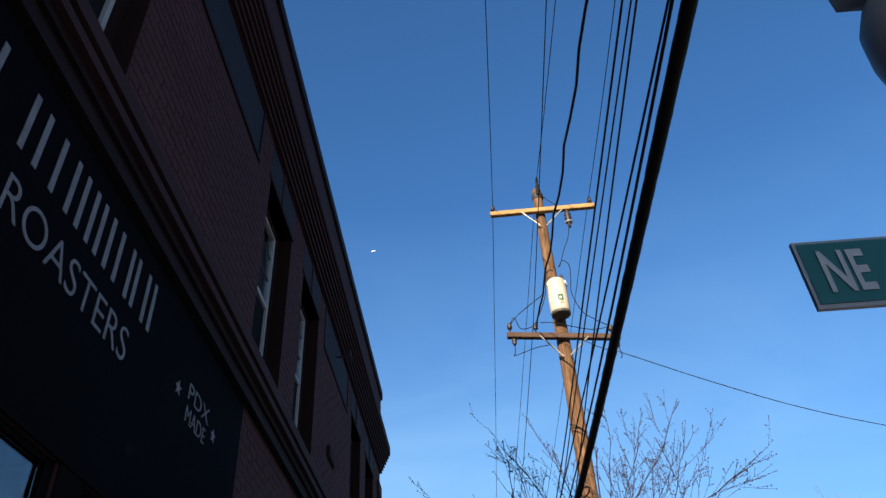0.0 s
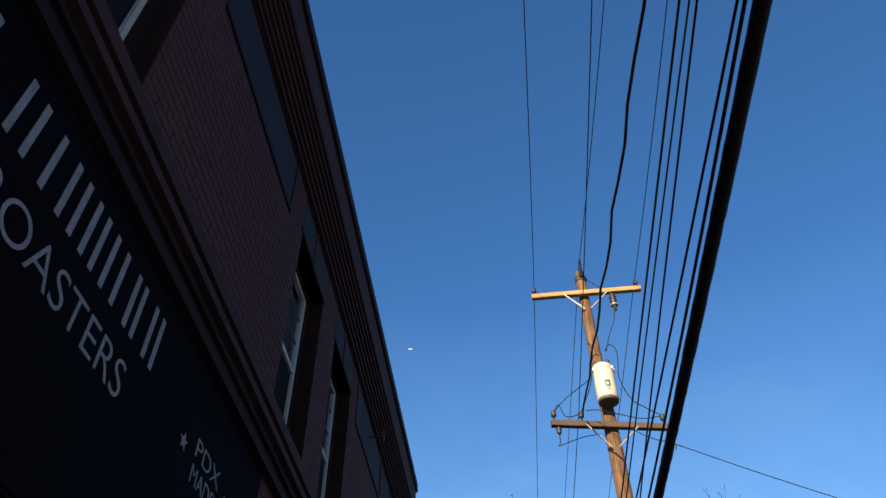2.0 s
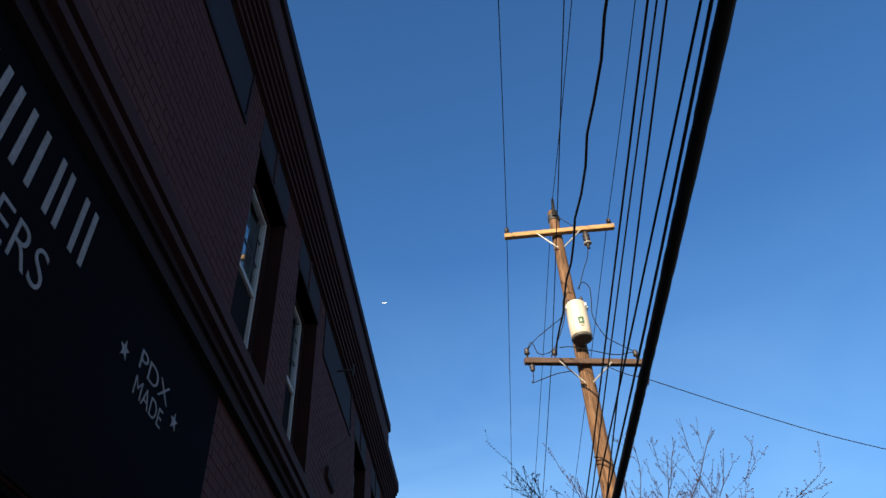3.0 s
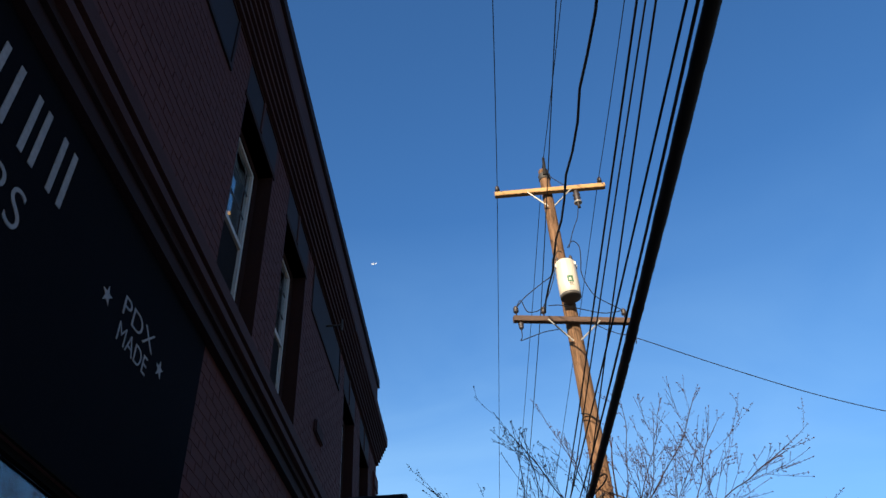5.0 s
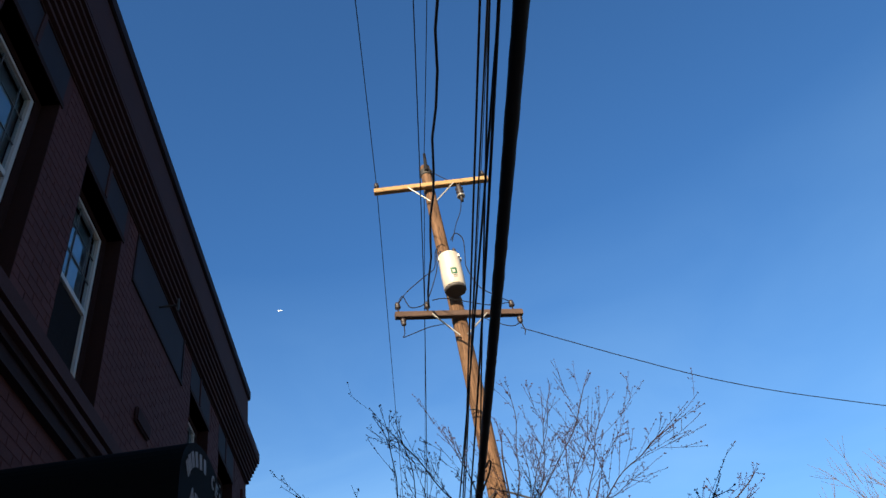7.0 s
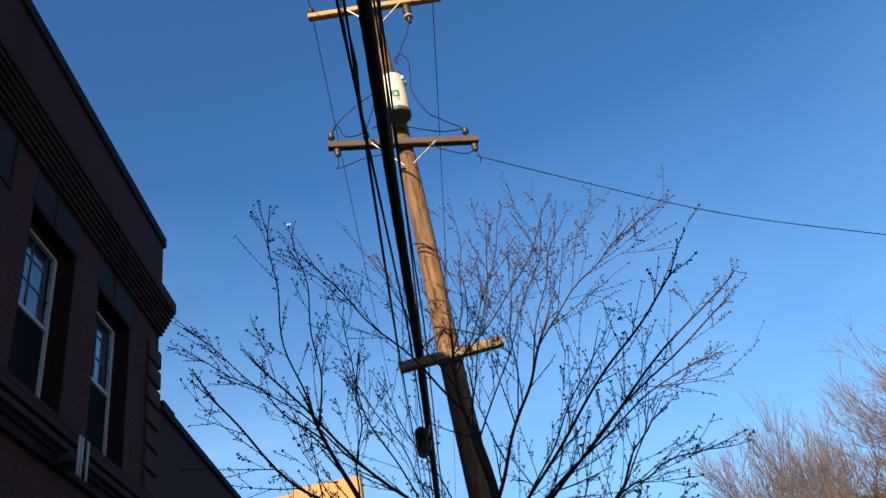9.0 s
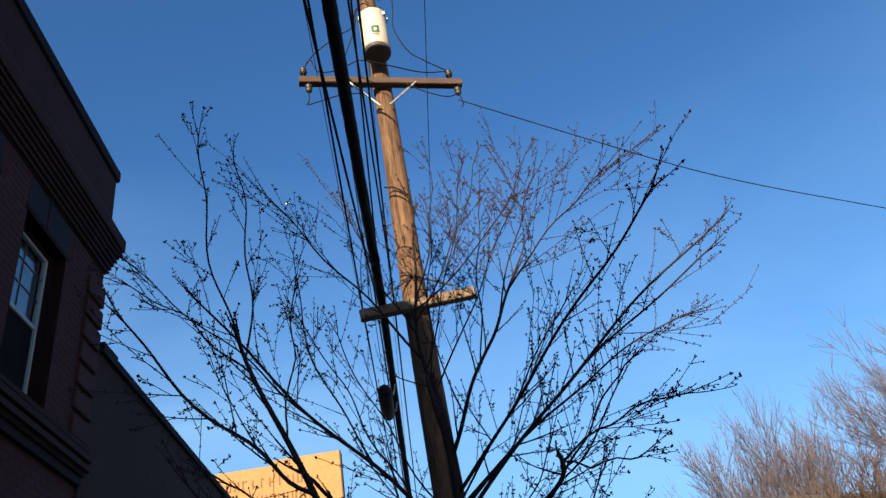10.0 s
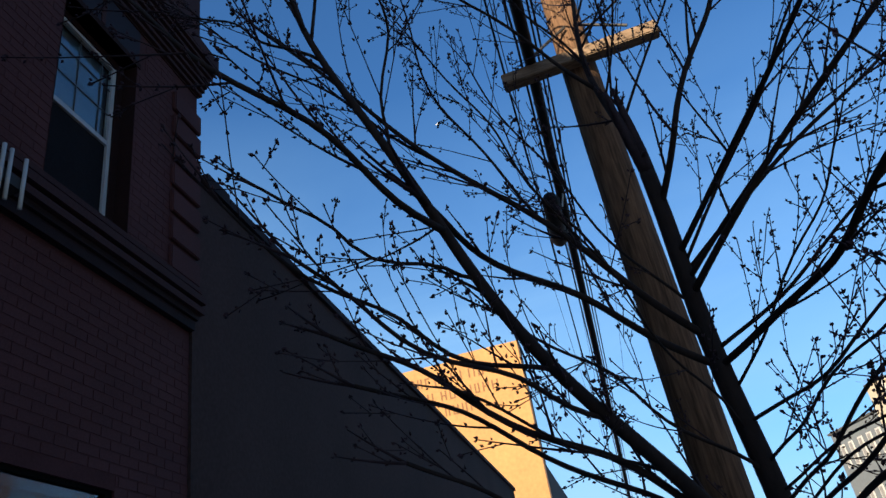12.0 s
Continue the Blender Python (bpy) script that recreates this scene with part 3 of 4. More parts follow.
def on_tank(name, a0, a1, z0, z1, mat, lift=0.003):
    n = 6
    vs = []
    for z in (z0, z1):
        for k in range(n + 1):
            a = math.radians(a0 + (a1 - a0) * k / n)
            for r in (0.2065, 0.208 + lift):
                vs.append((TX + r * math.sin(a), TY - r * math.cos(a), z))
    fs = []
    for k in range(n):
        i, j = k * 2, (n + 1) * 2 + k * 2
        fs += [(i + 1, i + 3, j + 3, j + 1), (i, j, j + 2, i + 2), (i, i + 2, i + 3, i + 1), (j, j + 1, j + 3, j + 2)]
    hh = Heap()
    hh.add(vs, fs)
    part(name, hh, mat, tank)
on_tank("label_plate", -12, 20, 10.26, 10.43, M_GREENLABEL)
on_tank("label_mark", -2, 10, 10.30, 10.37, M_TANK, 0.005)
on_tank("label_bar", -10, 16, 10.22, 10.232, M_IRON)
on_tank("label_bar", -4, 18, 10.18, 10.19, M_IRON)
for a in (-70, 55, 90):
    q = math.radians(a)
    part("bushing", lathe([(0.03, 0), (0.045, 0.03), (0.025, 0.06), (0.04, 0.09), (0.015, 0.15)], (TX + 0.15 * math.sin(q), TY - 0.15 * math.cos(q), 10.93), 10), M_PORCELAIN, tank, smooth=True)
    part("lug", boxes((TX + 0.215 * math.sin(q) - 0.02, TX + 0.215 * math.sin(q) + 0.02, TY - 0.215 * math.cos(q) - 0.02, TY - 0.215 * math.cos(q) + 0.02, 10.78, 10.86)), M_WHITE, tank)
part("hanger", boxes((TX - 0.05, TX + 0.05, TY + 0.20, PY - 0.11, 10.15, 10.25), (TX - 0.05, TX + 0.05, TY + 0.20, PY - 0.11, 10.65, 10.75)), M_IRON, tank)
tank.scale, tank.location.z = (1.0, 1.0, 0.88), 9.88

# ---- overhead lines ----
def overhead(name, at_pole, near, sag, r, label, far_z=None, wobble=0.0, sides=6, far=True, far_x=None, uneven=0.0):
    """A wire from far behind the camera over the pole and on down the street."""
    p, q = Vector(at_pole), Vector((near[0], 0.0, near[1]))
    pts = []
    steps_near = 360 if uneven else 60
    for k in range(steps_near + 1):
        u = 2.4 * (1 - k / steps_near)
        v = p + (q - p) * u
        v.z -= 4 * sag * u * (1 - u) if u < 1 else 4 * sag * (1 - u) * u
        if wobble:
            v.x += wobble * math.sin(k * 1.9)
            v.z += wobble * math.cos(k * 2.3)
        pts.append(v)
    if far:
        e = Vector((p.x + 0.15 if far_x is None else far_x, 52.0, p.z + 0.4 if far_z is None else far_z))
        for k in range(1, 25):
            u = k / 24
            v = p + (e - p) * u
            v.z -= 4 * 0.45 * u * (1 - u)
            pts.append(v)
    h = Heap()
    knots = random.Random(len(pts))
    h.tube(pts, [r * (1 + uneven * knots.uniform(-1, 1)) for _ in pts], sides)
    ob = part(name, h, M_WIRE, None, smooth=True)
    return tagged(ob, label, "overhead wire", group="overhead lines")


THIN = "thin black overhead power wire strung along the street"
THICK = "black insulated overhead cable strung along the street"
overhead("power_line", (2.28, 14.41, 13.05), (1.80, 11.25), 0.34, 0.008, THIN, far_x=2.5)
overhead("power_line", (2.80, 14.30, 9.71), (2.72, 11.23), 0.16, 0.008, THIN, far_x=2.7)
overhead("power_line", (3.41, 14.54, 13.88), (3.29, 12.07), 0.34, 0.008, THIN, far_x=3.1)
overhead("power_line", (4.52, 14.41, 13.07), (3.60, 10.77), 0.25, 0.008, THIN, far_x=4.6)
overhead("secondary_cable", (2.85, 14.28, 9.60), (2.72, 7.27), 0.16, 0.017, THICK, wobble=0.02, far=False)
overhead("service_cable", (3.17, 14.45, 7.53), (3.06, 8.18), -0.035, 0.013, THICK)
overhead("service_cable", (3.01, 14.50, 6.71), (3.30, 8.58), -0.10, 0.010, THICK)
overhead("service_cable", (3.14, 14.50, 6.30), (2.76, 6.89), -0.15, 0.010, THICK)
overhead("communication_cable", (2.75, 14.33, 5.95), (2.78, 5.80), 0.063, 0.010, THICK)
overhead("communication_cable", (2.92, 14.33, 5.99), (2.38, 4.91), 0.19, 0.011, THICK)
overhead("trunk_cable", (2.99, 14.33, 5.78), (2.71, 5.46), 0.09, 0.052, "thick black bundled communication cable strung along the street", sides=12, uneven=0.05)


def loop_wire(name, pts, r, label, parent=None):
    h = Heap()
    line = smooth_line(pts, 8)
    h.tube(line, [r] * len(line), 6)
    ob = part(name, h, M_WIRE, parent, smooth=True)
    return ob if parent is not None else tagged(ob, label, "overhead wire", group="overhead lines")


loop_wire("service_drop", [(4.47, 14.6, 9.13), (6.4, 15.2, 8.59), (8.3, 15.9, 8.22), (10.4, 16.55, 7.92), (13.8, 17.7, 7.72), (18, 19, 7.8), (25, 21.4, 8.6)], 0.009, "thin black service wire crossing the street")
loop_wire("jumper", [(2.31, 14.23, 9.70), (2.50, 14.10, 9.86), (2.85, 14.05, 10.12), (3.08, 14.1, 10.35), (3.16, 14.14, 10.75), (3.26, 14.2, 10.99)], 0.009, "", pole)
loop_wire("jumper", [(2.31, 14.23, 9.70), (2.42, 14.2, 9.86), (2.52, 14.2, 9.60), (2.70, 14.25, 9.62), (2.84, 14.3, 9.73)], 0.009, "", pole)
loop_wire("jumper", [(2.84, 14.32, 9.73), (2.98, 14.15, 9.95), (3.12, 14.08, 10.3), (3.18, 14.1, 10.7), (3.30, 14.2, 11.0), (3.4, 14.3, 11.05)], 0.009, "", pole)
loop_wire("jumper", [(2.95, 14.28, 9.75), (3.15, 14.1, 9.62), (3.5, 14.2, 9.58), (4.0, 14.4, 9.57), (4.42, 14.58, 9.72)], 0.009, "", pole)
loop_wire("jumper", [(3.50, 14.12, 11.02), (3.62, 14.1, 11.16), (3.74, 14.15, 11.05), (3.73, 14.2, 10.75), (3.70, 14.25, 10.4), (3.86, 14.35, 10.0), (4.10, 14.45, 9.85), (4.42, 14.58, 9.72)], 0.009, "", pole)
loop_wire("jumper", [(3.98, 14.41, 12.45), (3.88, 14.35, 12.0), (3.72, 14.3, 11.6), (3.55, 14.25, 11.1)], 0.009, "", pole)
loop_wire("jumper", [(3.98, 14.41, 12.80), (3.8, 14.38, 12.95), (3.5, 14.4, 13.3), (3.42, 14.5, 13.7)], 0.009, "", pole)
loop_wire("jumper", [(2.37, 14.23, 9.25), (2.36, 14.22, 9.05), (2.33, 14.22, 8.98), (2.5, 14.25, 9.05), (2.8, 14.3, 9.18), (3.1, 14.4, 9.28)], 0.009, "", pole)
loop_wire("jumper", [(4.50, 14.6, 9.26), (4.3, 14.5, 9.12), (4.0, 14.45, 9.22), (3.75, 14.4, 9.36)], 0.009, "", pole)
loop_wire("jumper", [(4.50, 14.6, 9.26), (4.53, 14.58, 9.05), (4.50, 14.57, 8.95)], 0.009, "", pole)
loop_wire("guy_strap", [(3.22, 14.45, 7.55), (3.35, 14.42, 7.5), (3.52, 14.44, 7.36)], 0.012, "", pole)
splice = thing("splice_case", (2.90, 16.7, 5.5), "black cable splice case hung under the communication cable", "splice case")
part("case", lathe([(0.02, -0.62), (0.07, -0.58), (0.095, -0.50), (0.098, 0.0), (0.095, 0.50), (0.07, 0.58), (0.02, 0.62)], (0, 0, 0), 16, axis="y"), M_WIRE, splice, smooth=True).matrix_parent_inverse = Matrix.Translation((-0.03, 0.0, 0.02)) @ Matrix.Rotation(radians(4), 4, "X")
part("hanger", rod((2.98, 16.4, 5.50), (3.02, 16.4, 5.66), 0.01, 6), M_STEEL, splice)
part("hanger", rod((2.98, 17.0, 5.50), (3.02, 17.0, 5.66), 0.01, 6), M_STEEL, splice)
loop_wire("slack_loop", [(3.02, 13.4, 5.72), (3.0, 12.9, 5.60), (2.98, 12.3, 5.45), (2.96, 11.9, 5.38), (2.97, 12.1, 5.50), (3.0, 12.6, 5.66)], 0.012, "small hanging slack loop of black cable")

# ---- street tree ----
def grow_tree(name, base, limbs, seed, label):
    rnd = random.Random(seed)
    trunk, crown, buds = Heap(), Heap(), Heap()
    tree = thing(name, base, label, "tree")

    def bud(p, d, s):
        side = d.orthogonal().normalized()
        up = d.cross(side)
        vs = [p - d * s * 0.7] + [p + (side * math.cos(a) + up * math.sin(a)) * s * 0.62 * rnd.uniform(0.7, 1.2) for a in (0, 1.57, 3.14, 4.71)] + [p + d * s * 1.2]
        buds.add(vs, [(0, 2, 1), (0, 3, 2), (0, 4, 3), (0, 1, 4), (5, 1, 2), (5, 2, 3), (5, 3, 4), (5, 4, 1)])

    def rand_dir():
        return Vector((rnd.gauss(0, 1), rnd.gauss(0, 1), rnd.gauss(0, 1))).normalized()

    def twig(p, d, length, r, depth):
        """A long, gently curved whip with paired buds and a few slimmer shoots."""
        n = max(4, int(length / 0.06))
        pts, q, dd = [p], p.copy(), d.normalized()
        bend = rand_dir() * 0.022
        for i in range(n):
            dd = (dd + rand_dir() * 0.035 + bend + Vector((0, 0, 0.020))).normalized()
            q = q + dd * (length / n)
            pts.append(q)
        rad = [max(0.0026, r * (1 - 0.7 * i / n)) for i in range(n + 1)]
        crown.tube(pts, rad, 4 if depth else 5)
        turn = rnd.uniform(0, 6.28)
        for i in range(1, n + 1):
            t = (pts[i] - pts[i - 1]).normalized()
            turn += 1.57
            if rnd.random() < 0.62:
                off = (Matrix.Rotation(turn + rnd.uniform(-0.3, 0.3), 3, t) @ t.orthogonal().normalized())
                for k in rnd.choice(((1,), (1, -1), (1, -1))):
                    bud(pts[i] + off * k * rnd.uniform(0.006, 0.016), (t + off * k * 0.8).normalized(), rnd.uniform(0.0075, 0.0135))
        for _ in range(rnd.choice((1, 2, 3))):
            bud(pts[-1] + rand_dir() * 0.008, dd, rnd.uniform(0.008, 0.014))
        if depth < 2:
            for _ in range(int(length * (4.3 if depth == 0 else 2.6) * rnd.uniform(0.6, 1.3) + 0.5)):
                i = rnd.randint(1, n - 1)
                t = (pts[i + 1] - pts[i - 1]).normalized()
                side = (Matrix.Rotation(rnd.uniform(0, 6.28), 3, t) @ t.orthogonal().normalized())
                spur = rnd.random() < 0.45
                ang = radians(rnd.uniform(35, 65) if spur else rnd.uniform(12, 30))
                twig(pts[i], t * math.cos(ang) + side * math.sin(ang) + Vector((0, 0, 0.06)), rnd.uniform(0.06, 0.16) if spur else length * rnd.uniform(0.35, 0.6), rad[i] * 0.65, depth + 1)

    def bough(start, end, bow, r0, r1=0.006, whips=5, long=0.8, clusters=0):
        """A bowed limb from start to end that tapers from r0 to r1 and fans out into whips; gives a function of its length."""
        a, c = Vector(start), Vector(end)
        ctrl = (a + c) / 2 + Vector(bow) * 2
        n = max(8, int((c - a).length / 0.09))
        wave = rnd.uniform(0, 6.28)

        def place(u):
            v = a * (1 - u) ** 2 + ctrl * 2 * u * (1 - u) + c * u * u
            k = 0.034 * math.sin(math.pi * u)
            return v + Vector((math.sin(u * 9 + wave), math.cos(u * 8 + wave), math.sin(u * 11 + wave))) * k

        line = [place(i / n) for i in range(n + 1)]
        rad = [r0 * 0.8 + (r1 - r0 * 0.8) * (i / n) ** 0.65 for i in range(n + 1)]
        trunk.tube(line, rad, 9)
        count = int(whips * 1.55)
        for j in range(count):
            u = 0.15 + 0.83 * (j + rnd.uniform(0.1, 0.9)) / count
            i = min(n - 1, max(1, int(u * n)))
            t = (line[i + 1] - line[i - 1]).normalized()
            side = (Matrix.Rotation(rnd.uniform(0, 6.28), 3, t) @ t.orthogonal().normalized())
            ang = radians(rnd.uniform(16, 55))
            twig(line[i], t * math.cos(ang) + side * math.sin(ang) + Vector((0, 0, 0.15)), long * rnd.uniform(0.45, 1.25), max(0.0035, min(0.009, rad[i] * 0.5)), 0)
        for _ in range(2):
            twig(line[-1], line[-1] - line[-3] + rand_dir() * 0.05, long * rnd.uniform(0.4, 0.7), max(0.0045, r1), 0)
        for _ in range(clusters):
            p = line[rnd.randint(n // 2, n)] + rand_dir() * 0.02
            for _ in range(20):
                bud(p + rand_dir() * rnd.uniform(0.004, 0.026), rand_dir(), rnd.uniform(0.008, 0.014))
        return place

    limbs(bough)
    part("trunk", trunk, M_BARK, tree, smooth=True)
    part("crown", crown, M_TWIG, tree, "bare twigs", smooth=True)
    part("bud_growth", buds, M_BUD, tree, "clusters of dark spring buds")["kind"] = "stuff"
    return tree


def street_limbs(bough):
    """The limbs of the street tree: a leader, low limbs over the pavement and a fan towards the road."""
    stem = bough((3.56, 13.78, 0), (3.40, 13.15, 3.68), (0.03, 0.06, 0), 0.110, 0.046, 0)
    leader = bough(stem(0.99), (3.50, 13.85, 6.6), (-0.12, 0.0, 0.0), 0.040, 0.009, 5, 0.8)
    inner = bough(stem(0.94), (4.20, 12.88, 4.90), (-0.07, -0.22, -0.14), 0.026, 0.013, 4, 0.9)
    bough(inner(0.98), (5.05, 12.1, 5.45), (0.0, 0.0, 0.05), 0.012, 0.006, 8, 1.0)
    bough(inner(0.80), (4.75, 13.0, 6.25), (0.0, 0.0, 0.1), 0.011, 0.006, 7, 1.0)
    bough(leader(0.50), (5.00, 13.9, 7.35), (0.1, 0.1, -0.1), 0.014, 0.006, 7, 0.7)
    bough(leader(0.30), (2.00, 12.7, 6.20), (-0.10, 0.25, 0.30), 0.019, 0.006, 9, 0.8)
    bough(leader(0.55), (3.75, 13.6, 7.15), (0.1, 0.0, 0.0), 0.012, 0.005, 5, 0.6)
    bough(leader(0.45), (4.25, 13.5, 6.95), (0.1, 0.0, 0.0), 0.012, 0.005, 6, 0.7)
    bough(leader(0.15), (4.55, 13.1, 6.10), (0.0, 0.0, 0.0), 0.013, 0.005, 6, 0.8)
    bough(leader(0.25), (3.95, 12.9, 6.30), (0.05, 0.0, 0.0), 0.011, 0.005, 7, 0.7)
    bough(leader(0.20), (3.55, 12.7, 5.60), (0.0, -0.1, 0.0), 0.010, 0.005, 6, 0.6)
    bough(inner(0.55), (4.00, 12.5, 5.50), (0.0, -0.05, 0.0), 0.010, 0.005, 6, 0.7)
    bough(leader(0.40), (2.75, 13.5, 6.50), (-0.1, 0.0, 0.1), 0.012, 0.006, 6, 0.7)
    # towards the wall
    low = bough(stem(0.36), (1.95, 11.70, 4.00), (-0.20, -0.42, -0.02), 0.062, 0.014, 5, 0.6)
    bough(low(0.99), (1.80, 11.0, 5.45), (-0.06, -0.1, 0.0), 0.011, 0.005, 4, 0.5)
    bough(low(0.97), (1.95, 11.5, 5.60), (0.08, 0.0, 0.0), 0.011, 0.005, 4, 0.5)
    bough(low(0.93), (0.95, 12.1, 4.95), (0.0, 0.0, 0.05), 0.010, 0.005, 5, 0.5)
    bough(low(0.62), (1.30, 11.2, 4.05), (0.12, -0.35, -0.30), 0.022, 0.007, 7, 0.6)
    bough(stem(0.70), (2.31, 11.9, 3.10), (-0.28, 0.0, 0.18), 0.028, 0.012, 4, 0.6)
    upper = bough(stem(0.74), (1.40, 12.45, 4.95), (0.0, -0.12, -0.10), 0.030, 0.009, 8, 0.7)
    bough(upper(0.55), (0.70, 12.5, 5.55), (0.0, 0.0, 0.0), 0.012, 0.005, 5, 0.6)
    bough(upper(0.35), (2.20, 12.9, 5.60), (-0.15, 0.0, 0.0), 0.012, 0.005, 6, 0.7)
    bough(low(0.16), (1.80, 12.1, 2.68), (-0.02, -0.1, 0.03), 0.026, 0.010, 5, 0.5)
    bough(low(0.34), (1.90, 11.5, 2.73), (-0.05, -0.05, -0.05), 0.017, 0.007, 5, 0.5)
    bough(low(0.42), (1.70, 11.4, 2.95), (-0.05, 0.0, -0.12), 0.015, 0.006, 5, 0.5)
    bough(low(0.06), (1.85, 12.2, 2.48), (-0.02, 0.0, 0.14), 0.022, 0.009, 4, 0.5)
    bough(low(0.03), (2.00, 12.3, 2.15), (-0.1, 0.0, 0.03), 0.022, 0.009, 4, 0.5)
    bough(low(0.55), (1.80, 11.5, 3.05), (0.0, 0.05, -0.05), 0.012, 0.006, 4, 0.4)
    bough(stem(0.78), (2.55, 13.0, 4.70), (-0.1, 0.0, 0.0), 0.012, 0.005, 6, 0.6)
    bough(stem(0.55), (2.45, 12.4, 2.75), (-0.05, 0.0, 0.05), 0.014, 0.006, 6, 0.5)
    bough(stem(0.60), (2.75, 12.2, 3.20), (0.0, 0.0, 0.0), 0.010, 0.005, 5, 0.5)
    bough(stem(0.45), (2.30, 12.0, 2.30), (-0.05, 0.0, 0.05), 0.013, 0.006, 6, 0.5)
    bough(low(0.75), (2.35, 11.6, 4.30), (0.0, 0.0, 0.0), 0.010, 0.005, 5, 0.5)
    bough(upper(0.20), (2.35, 12.6, 4.50), (0.0, 0.0, 0.0), 0.012, 0.005, 6, 0.6)
    # towards the road
    bough(stem(0.86), (4.70, 10.4, 4.00), (0.12, -0.18, 0.10), 0.023, 0.007, 9, 0.5)
    bough(stem(0.80), (5.85, 11.85, 4.65), (-0.20, -0.42, -0.12), 0.028, 0.007, 8, 0.6)
    bough(stem(0.82), (5.70, 12.0, 4.45), (-0.15, -0.3, -0.08), 0.020, 0.007, 7, 0.7)
    bough(stem(0.83), (5.80, 13.1, 4.45), (0.0, -0.1, 0.12), 0.022, 0.006, 9, 0.7)
    fork = bough(stem(0.70), (3.92, 11.2, 2.70), (0.20, -0.05, 0.0), 0.026, 0.014, 4, 0.5)
    bough(fork(0.99), (4.43, 11.2, 2.67), (0.0, 0.0, -0.04), 0.009, 0.005, 2, 0.3)
    bough(fork(0.98), (4.75, 11.1, 2.95), (-0.05, 0.0, 0.06), 0.010, 0.005, 4, 0.5)
    bough(stem(0.66), (4.15, 12.5, 3.25), (0.05, 0.0, 0.0), 0.012, 0.005, 6, 0.6)
    bough(stem(0.52), (4.35, 12.3, 2.25), (0.0, 0.0, 0.0), 0.011, 0.005, 6, 0.6)
    bough(stem(0.48), (3.95, 11.6, 2.05), (0.0, 0.0, 0.0), 0.011, 0.005, 6, 0.5)
    bough(stem(0.84), (4.55, 12.4, 4.40), (0.0, 0.0, 0.0), 0.014, 0.006, 7, 0.7)
    bough(stem(0.72), (4.70, 12.2, 3.50), (0.1, 0.0, -0.1), 0.016, 0.006, 7, 0.7)
    bough(stem(0.62), (4.30, 12.0, 2.75), (0.1, 0.0, -0.1), 0.014, 0.006, 6, 0.6)
    bough(stem(0.56), (4.05, 12.2, 2.40), (0.0, 0.0, 0.0), 0.012, 0.006, 6, 0.6)
    bough(fork(0.70), (4.60, 11.6, 3.40), (0.0, 0.0, 0.0), 0.012, 0.006, 4, 0.5)
    bough(stem(0.40), (3.59, 10.3, 1.92), (-0.05, 0.0, -0.02), 0.020, 0.008, 3, 0.4, 5)
    bough(stem(0.45), (4.08, 10.8, 1.99), (-0.08, 0.0, 0.06), 0.016, 0.007, 3, 0.4, 3)
    bough(stem(0.50), (3.84, 11.0, 2.15), (0.0, 0.0, 0.0), 0.014, 0.006, 4, 0.4, 2)


grow_tree("street_tree", Vector((3.58, 13.78, 0)), street_limbs, 5, "bare budding street tree with spreading limbs")

# ---- corner street sign and signal ----
SX, SY, SZ = 1.899, 2.455, 2.310
sign = thing("street_sign", (2.66, SY, 0), "green street name sign with white letters on a post", "street sign")
part("blade", boxes((SX, SX + 0.64, SY, SY + 0.010, SZ, SZ + 0.156)), M_SIGNEDGE, sign, "pale sign border")
part("face", boxes((SX + 0.007, SX + 0.633, SY - 0.002, SY - 0.0005, SZ + 0.009, SZ + 0.149)), M_SIGN, sign, "green reflective face")
lettering("NE", Matrix.Translation((SX + 0.037, SY - 0.004, SZ + 0.032)) @ pose(0, 0, 0, 90, 0, 0), 0.087, 0.096, M_SIGNWHITE, sign, 0.02, 0.0006)
part("lettering_bar", boxes((SX + 0.256, SX + 0.576, SY - 0.004, SY - 0.0022, SZ + 0.034, SZ + 0.122)), M_SIGNWHITE, sign)
part("post", rod((2.662, SY + 0.128, 0), (2.662, SY + 0.128, 4.24), 0.05, 16), M_STEEL, sign, smooth=True)
part("clamp", boxes((2.52, 2.71, SY + 0.0105, SY + 0.085, SZ + 0.04, SZ + 0.128)), M_STEEL, sign)

signal = thing("traffic_signal", (2.662, SY + 0.08, 3.1), "grey traffic signal head with round visors on the corner post", "traffic signal")
for k in range(3):
    z = 3.293 + k * 0.288
    bm = bmesh.new()
    box(bm, 2.314, 2.59, 2.415, 2.559, z, z + 0.276, 0.044)
    sec = part("housing", bm, M_SIGNAL, signal, smooth=True)
    hood = Heap()
    hood.add(*ring_tube([(2.466, 2.415, z + 0.136), (2.466, 2.255, z + 0.128)], [0.12, 0.12], 24))
    part("visor", hood, M_SIGNAL, sec, smooth=True)
part("lower_housing", lathe([(0.04, 2.893), (0.096, 2.925), (0.132, 3.005), (0.14, 3.101), (0.132, 3.205), (0.104, 3.269), (0.08, 3.291)], (2.486, 2.495, 0), 28), M_SIGNAL, signal, smooth=True)
part("arm", boxes((2.56, 2.694, 2.560, 2.60, 3.365, 3.445), (2.56, 2.694, 2.560, 2.60, 3.965, 4.045)), M_STEEL, signal)

